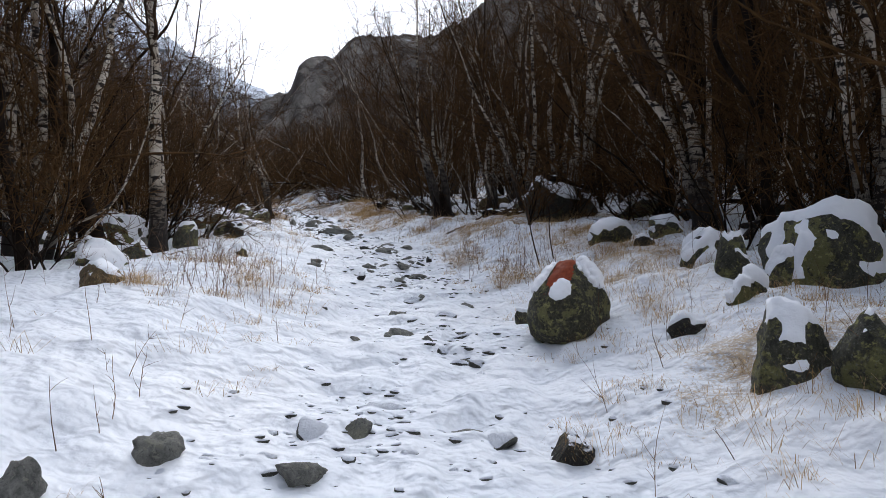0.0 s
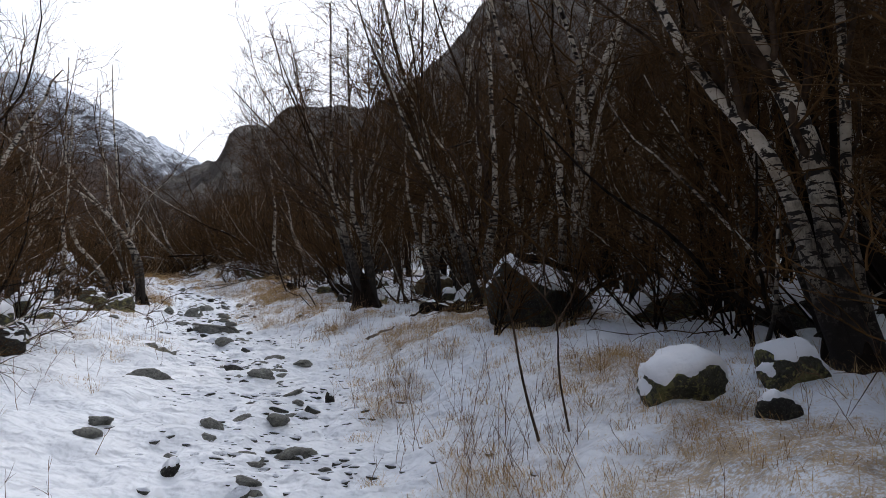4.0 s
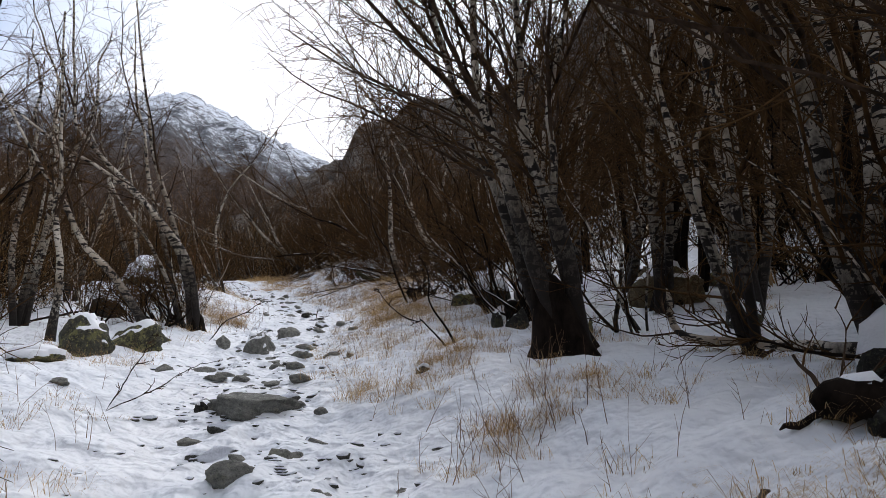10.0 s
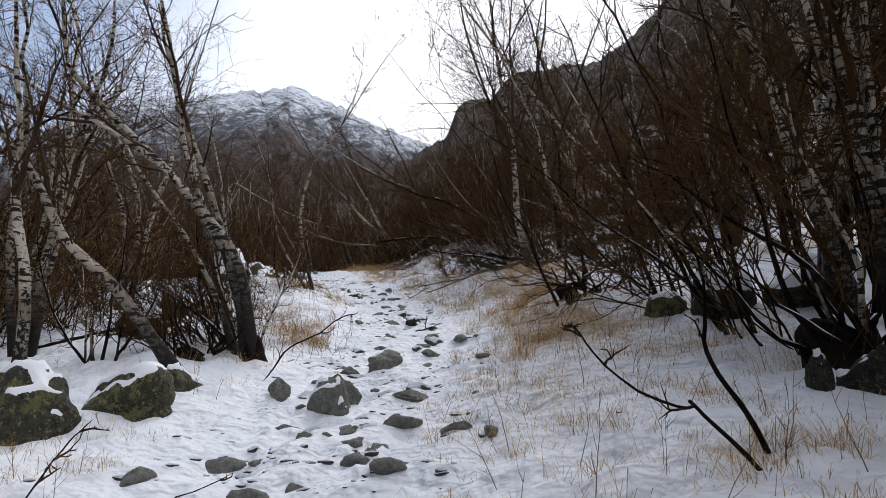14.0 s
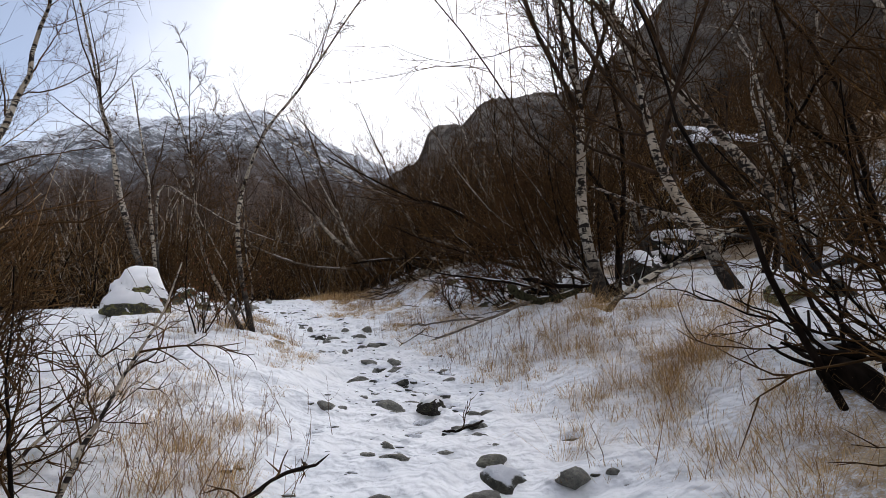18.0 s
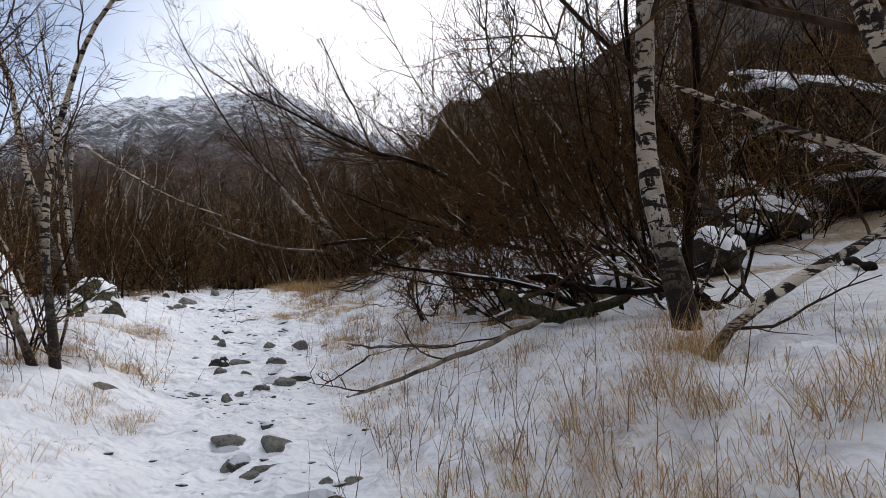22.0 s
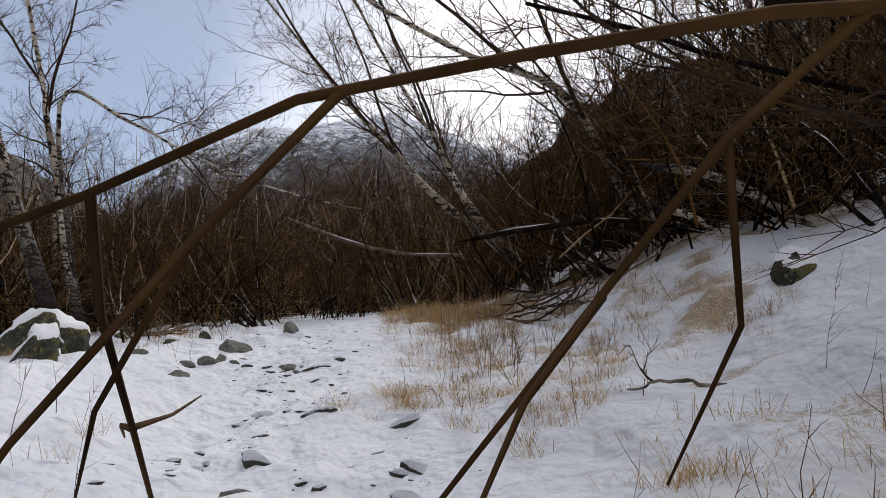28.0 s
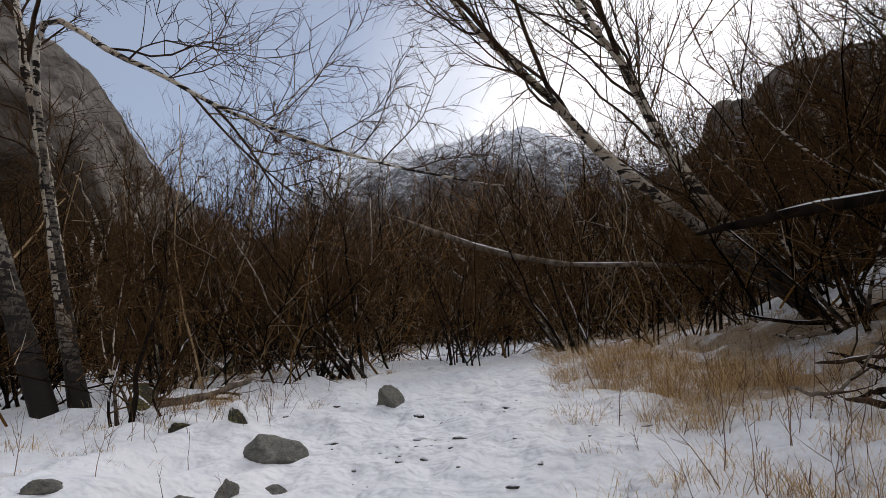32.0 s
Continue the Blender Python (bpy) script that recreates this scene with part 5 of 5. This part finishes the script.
def build_grass():
    r0 = np.random.default_rng(21)
    vs, count = [], 0
    spots_g = []
    while len(spots_g) < 2500:
        y = r0.uniform(0.5, 54)
        right = r0.random() < 0.68
        o = r0.uniform(0.8, 4.4) if right else -r0.uniform(1.5, 4.8)
        x = float(trail_x(y)) + o
        d = float(vnoise(np.array([x * 0.45]), np.array([y * 0.45]), 11)[0])
        want = (0.42 if right else 0.26) + 0.7 * d + (0.3 if 29 < y < 37 and right else 0) + (0.3 if y > 42 and right else 0)
        if r0.random() < want:
            spots_g.append((x, y, r0.uniform(0.05, 0.18), int(r0.integers(20, 60)), r0.uniform(0.08, 0.30)))
    for hx, hy, tall, wide in STRAW:
        for _ in range(int(5 + 10 * wide)):
            spots_g.append((hx + r0.normal(0, 0.14 + 0.22 * wide), hy + r0.normal(0, 0.18 + 0.24 * wide), tall * r0.uniform(0.5, 1.1), 64, 0.13))
    for x, y, h, n, s in spots_g:
        v = tuft_blades(r0, x, y, n, h, s)
        vs.append(v)
        count += n
    k = np.arange(count) * 5
    tris = np.vstack([np.stack(q, -1) for q in ((k, k + 1, k + 2), (k, k + 2, k + 3), (k + 3, k + 2, k + 4))])
    me = mesh_from("dry_grass", np.vstack(vs), tris, GRASS, False)
    tagged(new("dry_grass", me), "tufts of dry straw-coloured grass poking through snow", "grass", kind="stuff")


def build_weeds():
    r0 = np.random.default_rng(22)
    tubes = []
    beds = [(-2.8, 8.6), (-3.3, 9.6), (-2.5, 7.6), (1.0, 10.6), (0.6, 13.0), (0.9, 11.6), (-0.6, 18.2), (-9.6, 35.6), (-9.9, 34.2), (-6.9, 28.3), (-7.2, 29.0), (-6.4, 27.6), (-4.9, 32.6), (-5.6, 33.6), (-7.2, 37.6), (-7.9, 38.4), (-15.6, 44.6), (-16.2, 44.9), (-10.6, 44.2), (-9.8, 42.8), (-11.2, 45.6)]
    for k in range(1500):
        if k % 2:
            bx, by = beds[k // 2 % len(beds)]
            x, y = bx + r0.normal(0, 0.35), by + r0.normal(0, 0.4)
        else:
            y = r0.uniform(1.0, 50)
            x = float(trail_x(y)) + (r0.uniform(0.9, 4.5) if r0.random() < 0.6 else -r0.uniform(1.4, 4.5))
        z = gz(x, y) - 0.02
        h = r0.uniform(0.18, 0.6)
        st, rr = grow((x, y, z), (r0.normal(0, 0.25), r0.normal(0, 0.25), 1), h, r0.uniform(0.002, 0.004), 5, r0, 0.16, 0.02)
        tubes.append((st, rr, 3))
        for _ in range(int(r0.integers(1, 6))):
            j = int(r0.integers(1, 5))
            sp, sr = grow(st[j], side_way(st[j + 1] - st[j], r0, 40), h * r0.uniform(0.15, 0.4), 0.002, 3, r0, 0.2, 0.03)
            tubes.append((sp, sr, 3))
    me = tubes_mesh("dead_weeds", tubes, WEED)
    tagged(new("dead_weeds", me), "thin brown dead weed stalks standing in snow", "weeds", kind="stuff")


def shrub(label, x, y, seed, stems, tall, lean=(0, 0), leaves=0, name="shrub", rad=0.014, snow=False):
    """A bare shrub: wiry stems from one foot, with side twigs."""
    r0 = np.random.default_rng(seed)
    t = thing(name, label, "shrub", (x, y, gz(x, y)), "bare shrubs")
    main, tw, lv = [], [], []
    for _ in range(stems):
        st, rr = grow((r0.normal(0, 0.12), r0.normal(0, 0.12), -0.05), (r0.normal(lean[0], 0.45), r0.normal(lean[1], 0.45), 1), tall * r0.uniform(0.55, 1.15), rad * r0.uniform(0.6, 1.2), 8, r0, 0.2, 0.02)
        main.append((st, rr, 5))
        b, w = crown(st, rr, r0, 7, 4, tall * 0.42, 0.2, 45, 0.05, 0.0, (lean[0] * 0.3, lean[1] * 0.3, 0), 1)
        tw += b + w
        for q in b:
            for _ in range(leaves):
                p = q[0][int(r0.integers(2, 6))]
                a, s = r0.uniform(0, 6.28), r0.uniform(0.02, 0.04)
                c = np.array([math.cos(a), math.sin(a), 0]) * s
                d = np.array([r0.normal(0, 0.2), r0.normal(0, 0.2), -1]) * s * 1.6
                lv.append((p, p + d * 0.5 + c * 0.6, p + d, p + d * 0.5 - c * 0.6))
    for q in main:
        part("stem", tubes_mesh("stem", [q], BARK), t)
    tagged(part("crown", tubes_mesh("crown", tw, TWIG), t), "wiry side twigs", kind="stuff")
    if lv:
        k = np.arange(len(lv)) * 4
        tagged(part("foliage", mesh_from("foliage", np.array(lv).reshape(-1, 3), np.stack([k, k + 1, k + 2, k + 3], -1), LEAF, False), t, "withered red-brown leaves"), kind="stuff")
    return t


def willow(label, x, y, seed, stems, length, way, rad=0.026, rise=0.10):
    """A fan of long arching stems from one foot, that lean one way."""
    r0 = np.random.default_rng(seed)
    t = thing("willow_shrub", label, "shrub", (x, y, gz(x, y)), "arching shrubs")
    tw = []
    for _ in range(stems):
        d = (way[0] + r0.normal(0, 0.45), way[1] + r0.normal(0, 0.45), r0.uniform(0.6, 1.25))
        st, rr = grow((r0.normal(0, 0.16), r0.normal(0, 0.16), -0.06), d, length * r0.uniform(0.6, 1.15), rad * r0.uniform(0.55, 1.25), 12, r0, 0.20, rise * r0.uniform(0.1, 1.0))
        rr = rr * np.linspace(1, 0.6, len(rr))
        part("stem", tubes_mesh("stem", [(st, rr, 6)], BARK if r0.random() < 0.7 else BIRCH, True), t)
        if r0.random() < 0.45:
            q = slice(1, 7)
            part("snow_strip", tubes_mesh("snow_strip", [(st[q] + np.array([0, 0, 1]) * rr[q, None] * 0.7, rr[q] * 0.8 * np.array([0.3, 1, 0.7, 1.1, 0.8, 0.2]), 5)], SNOW), t, "thin line of snow")
        b, w = crown(st, rr, r0, 9, 5, length * 0.34, 0.15, 44, 0.06, 0.0, (way[0] * 0.2, way[1] * 0.2, 0.1), 2)
        tw += b + w
    tagged(part("crown", tubes_mesh("crown", tw, TWIG), t), "tangle of fine dark twigs", kind="stuff")


def stump(label, x, y, seed, rad, high, arms, lean=(0, 0)):
    """A black rotten stool of cut and broken stems, with snow in its forks."""
    r0 = np.random.default_rng(seed)
    t = thing("tree_stump", label, "stump", (x, y, gz(x, y)))
    foot = part("stool", stool_mesh(seed, rad, high * 0.6, lean), t)
    for _ in range(arms):
        a = r0.uniform(0, 6.28)
        st, rr = grow((math.cos(a) * rad * 0.5, math.sin(a) * rad * 0.5, high * r0.uniform(0, 0.35)), (math.cos(a) + lean[0], math.sin(a) + lean[1], r0.uniform(0.1, 1.0)), high * r0.uniform(0.8, 2.2), r0.uniform(0.012, 0.034), 7, r0, 0.34, 0.12)
        arm = part("arm", tubes_mesh("arm", [(st, rr, 6)], BARK, True), foot)
        if r0.random() < 0.6:
            part("snow_strip", tubes_mesh("snow_strip", [(st[1:6] + np.array([0, 0, 1]) * rr[1:6, None] * 0.7, rr[1:6] * np.array([0.4, 1.0, 0.9, 0.8, 0.2]), 5)], SNOW), t, "snow lying on a dead stem")


build_grass()
build_weeds()
stump("black rotten stool with stems leaning over the snow", -0.1, 23.7, 71, 0.36, 0.8, 11, (-0.3, 0))
stump("black rotten stool with stems leaning over the snow", -2.3, 28.45, 72, 0.26, 0.55, 16, (-0.3, 0))
stump("black rotten stool beside a scarred birch", -3.3, 35.4, 73, 0.25, 0.5, 8, (-0.2, -0.1))
stump("black stool of dead stems with snow in its forks", 3.6, 16.3, 74, 0.34, 0.7, 9, (-0.2, 0))
stump("dark stool of bent stems beside the trail", -7.3, 26.4, 75, 0.28, 0.5, 9, (-0.3, 0))
def willows(first, *rows):
    """Arching shrubs of one stretch: foot, stems, length, lean."""
    for k, (x, y, n, ln, wx, wy) in enumerate(rows):
        willow("dark bare shrub of long arching stems", x, y, first + k, n, ln, (wx, wy))


willows(500, (-4.3, 36.0, 8, 3.6, -0.8, -0.1), (-3.5, 36.9, 7, 4.0, -0.8, 0.0), (-4.3, 38.2, 6, 3.8, -0.7, 0.0), (-0.1, 23.5, 5, 3.2, -0.6, 0.0), (-0.6, 25.2, 4, 3.4, -0.7, -0.1), (-1.0, 27.0, 5, 3.2, -0.6, 0.0), (0.9, 21.5, 6, 2.6, -0.3, 0.0), (4.0, 11.4, 9, 3.6, 0.0, 0.1))
willows(508, (4.2, 13.4, 9, 3.8, -0.1, 0.1), (2.9, 19.4, 6, 3.4, -0.5, 0.0), (4.4, 8.3, 8, 3.4, -0.1, 0.0), (2.3, 17.6, 4, 2.6, -0.6, -0.2), (-7.5, 27.3, 10, 2.2, -0.7, 0.0), (-8.4, 25.6, 8, 2.0, -0.4, 0.1), (-8.6, 19.6, 9, 3.6, 0.1, 0.0), (-7.4, 16.4, 9, 3.8, 0.1, 0.0))
willows(516, (-5.6, 12.8, 9, 3.6, 0.3, 0.0), (-5.6, 9.6, 8, 3.4, 0.1, 0.0), (-9.4, 49.4, 10, 3.8, -0.7, -0.2), (-11.2, 50.6, 10, 4.0, -0.7, -0.1), (-16.8, 47.8, 10, 3.2, -0.5, -0.1), (-18.2, 46.0, 10, 3.2, -0.2, -0.1), (-19.3, 48.4, 9, 3.6, -0.3, 0.0), (-14.6, 50.6, 10, 3.6, -0.6, 0.0))
willows(524, (-4.6, 42.2, 5, 4.4, -0.8, -0.2), (-5.6, 44.4, 6, 4.6, -0.8, -0.1), (-7.2, 46.8, 9, 4.4, -0.8, -0.1), (-20.6, 45.2, 9, 3.6, 0.1, 0.0), (-16.5, 44.6, 5, 1.8, -0.3, 0.0), (-6.9, 26.9, 7, 1.9, -0.9, 0.1), (-8.6, 46.9, 9, 3.0, -0.6, 0.1), (-9.7, 47.4, 9, 3.2, -0.6, 0.1))
willows(532, (-8.2, 47.6, 10, 4.2, -0.7, -0.1), (-10.8, 47.9, 9, 3.4, -0.7, 0.0), (-6.6, 43.6, 5, 3.6, -0.6, -0.1), (-3.4, 35.2, 5, 3.0, -0.8, 0.1), (-12.9, 51.2, 10, 3.4, 0.2, 0.0), (-5.2, 14.4, 8, 3.2, 0.3, 0.0), (-3.7, 36.6, 8, 5.6, -0.45, 0.0), (-4.4, 37.7, 8, 5.2, -0.5, 0.0))
willows(540, (0.1, 23.6, 4, 5.2, -0.5, 0.0), (-0.3, 26.1, 3, 5.2, -0.5, 0.0))


def shrubs(first, *rows):
    """Bare shrubs of one stretch: foot, stems, height, lean, leaves."""
    for k, (x, y, n, h, lx, ly, lf) in enumerate(rows):
        shrub("bare shrub with a few withered leaves" if lf else "bare dark shrub with wiry branches", x, y, first + k, n, h, (lx, ly), lf)


shrubs(300, (-2.0, 28.6, 9, 1.9, -0.25, 0.0, 0), (-1.5, 29.4, 6, 2.2, -0.2, 0, 0), (-6.5, 37.9, 7, 1.3, -0.2, 0.0, 2), (-5.4, 37.2, 8, 1.2, -0.35, -0.1, 2), (-6.0, 39.0, 9, 1.2, -0.4, -0.1, 2), (-5.1, 38.1, 9, 1.5, -0.2, -0.1, 3), (-9.6, 33.3, 6, 1.6, 0.1, 0, 2), (-10.1, 34.9, 7, 1.9, 0, 0, 1))
shrubs(308, (-0.5, 24.3, 5, 2.6, -0.6, 0, 0), (-1.0, 26.2, 4, 2.6, -0.7, 0, 0), (-1.4, 27.6, 5, 2.4, -0.5, 0, 0), (-7.6, 26.2, 12, 1.5, -0.5, 0, 0), (-7.9, 27.4, 12, 1.7, -0.5, 0, 0), (-5.6, 17.2, 10, 2.6, 0.2, 0, 0), (-5.2, 12.6, 10, 2.4, 0.2, 0, 0))
shrubs(316, (-4.9, 8.2, 8, 1.9, 0.1, 0, 0), (3.9, 12.2, 9, 2.2, 0.0, 0, 0), (3.6, 13.6, 8, 2.0, -0.1, 0, 0), (1.75, 13.9, 7, 1.5, -0.1, 0, 0), (2.6, 13.7, 8, 1.7, 0.1, 0, 0), (2.6, 18.2, 4, 1.6, -0.2, 0, 0), (3.6, 8.6, 8, 2.0, -0.1, 0, 0), (4.6, 7.6, 8, 2.4, 0, 0, 0), (-9.8, 49.6, 12, 2.6, -0.5, 0, 0), (-12.2, 50.6, 12, 2.8, -0.5, 0, 0))
shrubs(324, (-15.8, 49.0, 12, 2.6, -0.3, 0, 0), (-17.2, 47.6, 12, 2.6, -0.3, 0, 0), (-18.6, 46.2, 10, 2.4, -0.2, 0, 0))

# stones of the trail
stone_meshes = []
for k in range(8):
    v, f = rock_points(3, 700 + k, 9)
    v = v * [1.0, 0.6 + 0.05 * k, 0.46]
    stone_meshes.append(mesh_from("trail_stone", v, f, (STONE_SNOWY, ROCK_GREY)[k % 2]))
r3 = np.random.default_rng(31)
for k in range(290):
    y = r3.uniform(2.0, 44) if k % 3 else r3.uniform(8, 34)
    o = r3.normal(-0.2, 0.55)
    o = max(min(o, 1.4), -2.2)
    x = float(trail_x(y)) + o
    s = 0.075 + 0.17 * r3.random() ** 1.6
    ob = new("trail_stone", stone_meshes[k % 8])
    ob.matrix_world = pose(x, y, gz(x, y) - s * r3.uniform(0.20, 0.38), r3.normal(6, 13), r3.normal(0, 13), r3.normal(20, 45)) @ Matrix.Scale(s, 4)
    tagged(ob, "small flat grey stone half sunk in snow", "stone", "stones of the trail")


def build_pebbles():
    r0 = np.random.default_rng(32)
    v0, f0 = rock_points(1, 790, 4)
    v0 = v0 * [1, 0.7, 0.4]
    vs, fs = [], []
    k = 0
    while k < 3000:
        y = r0.uniform(1.5, 46)
        x = float(trail_x(y)) + r0.normal(-0.2, 0.6)
        if float(vnoise(np.array([x * 1.3]), np.array([y * 1.3]), 33)[0]) < r0.uniform(-0.6, 0.5):
            continue
        shrink = 1.0 if y < 27 or r0.random() < 0.35 else 0.35
        s = 0.022 + 0.085 * r0.random() ** 1.7
        s *= shrink
        a = r0.uniform(0, 6.28)
        v = v0 * s
        v = np.stack([v[:, 0] * math.cos(a) - v[:, 1] * math.sin(a), v[:, 0] * math.sin(a) + v[:, 1] * math.cos(a), v[:, 2]], -1)
        vs.append(v + [x, y, gz(x, y) - s * 0.22])
        fs.append(np.array(f0) + len(v0) * k)
        k += 1
    tagged(new("pebbles", mesh_from("pebbles", np.vstack(vs), np.vstack(fs), STONE_SNOWY)), "small dark pebbles and earth crumbs in trodden snow", "pebbles", kind="stuff")


build_pebbles()
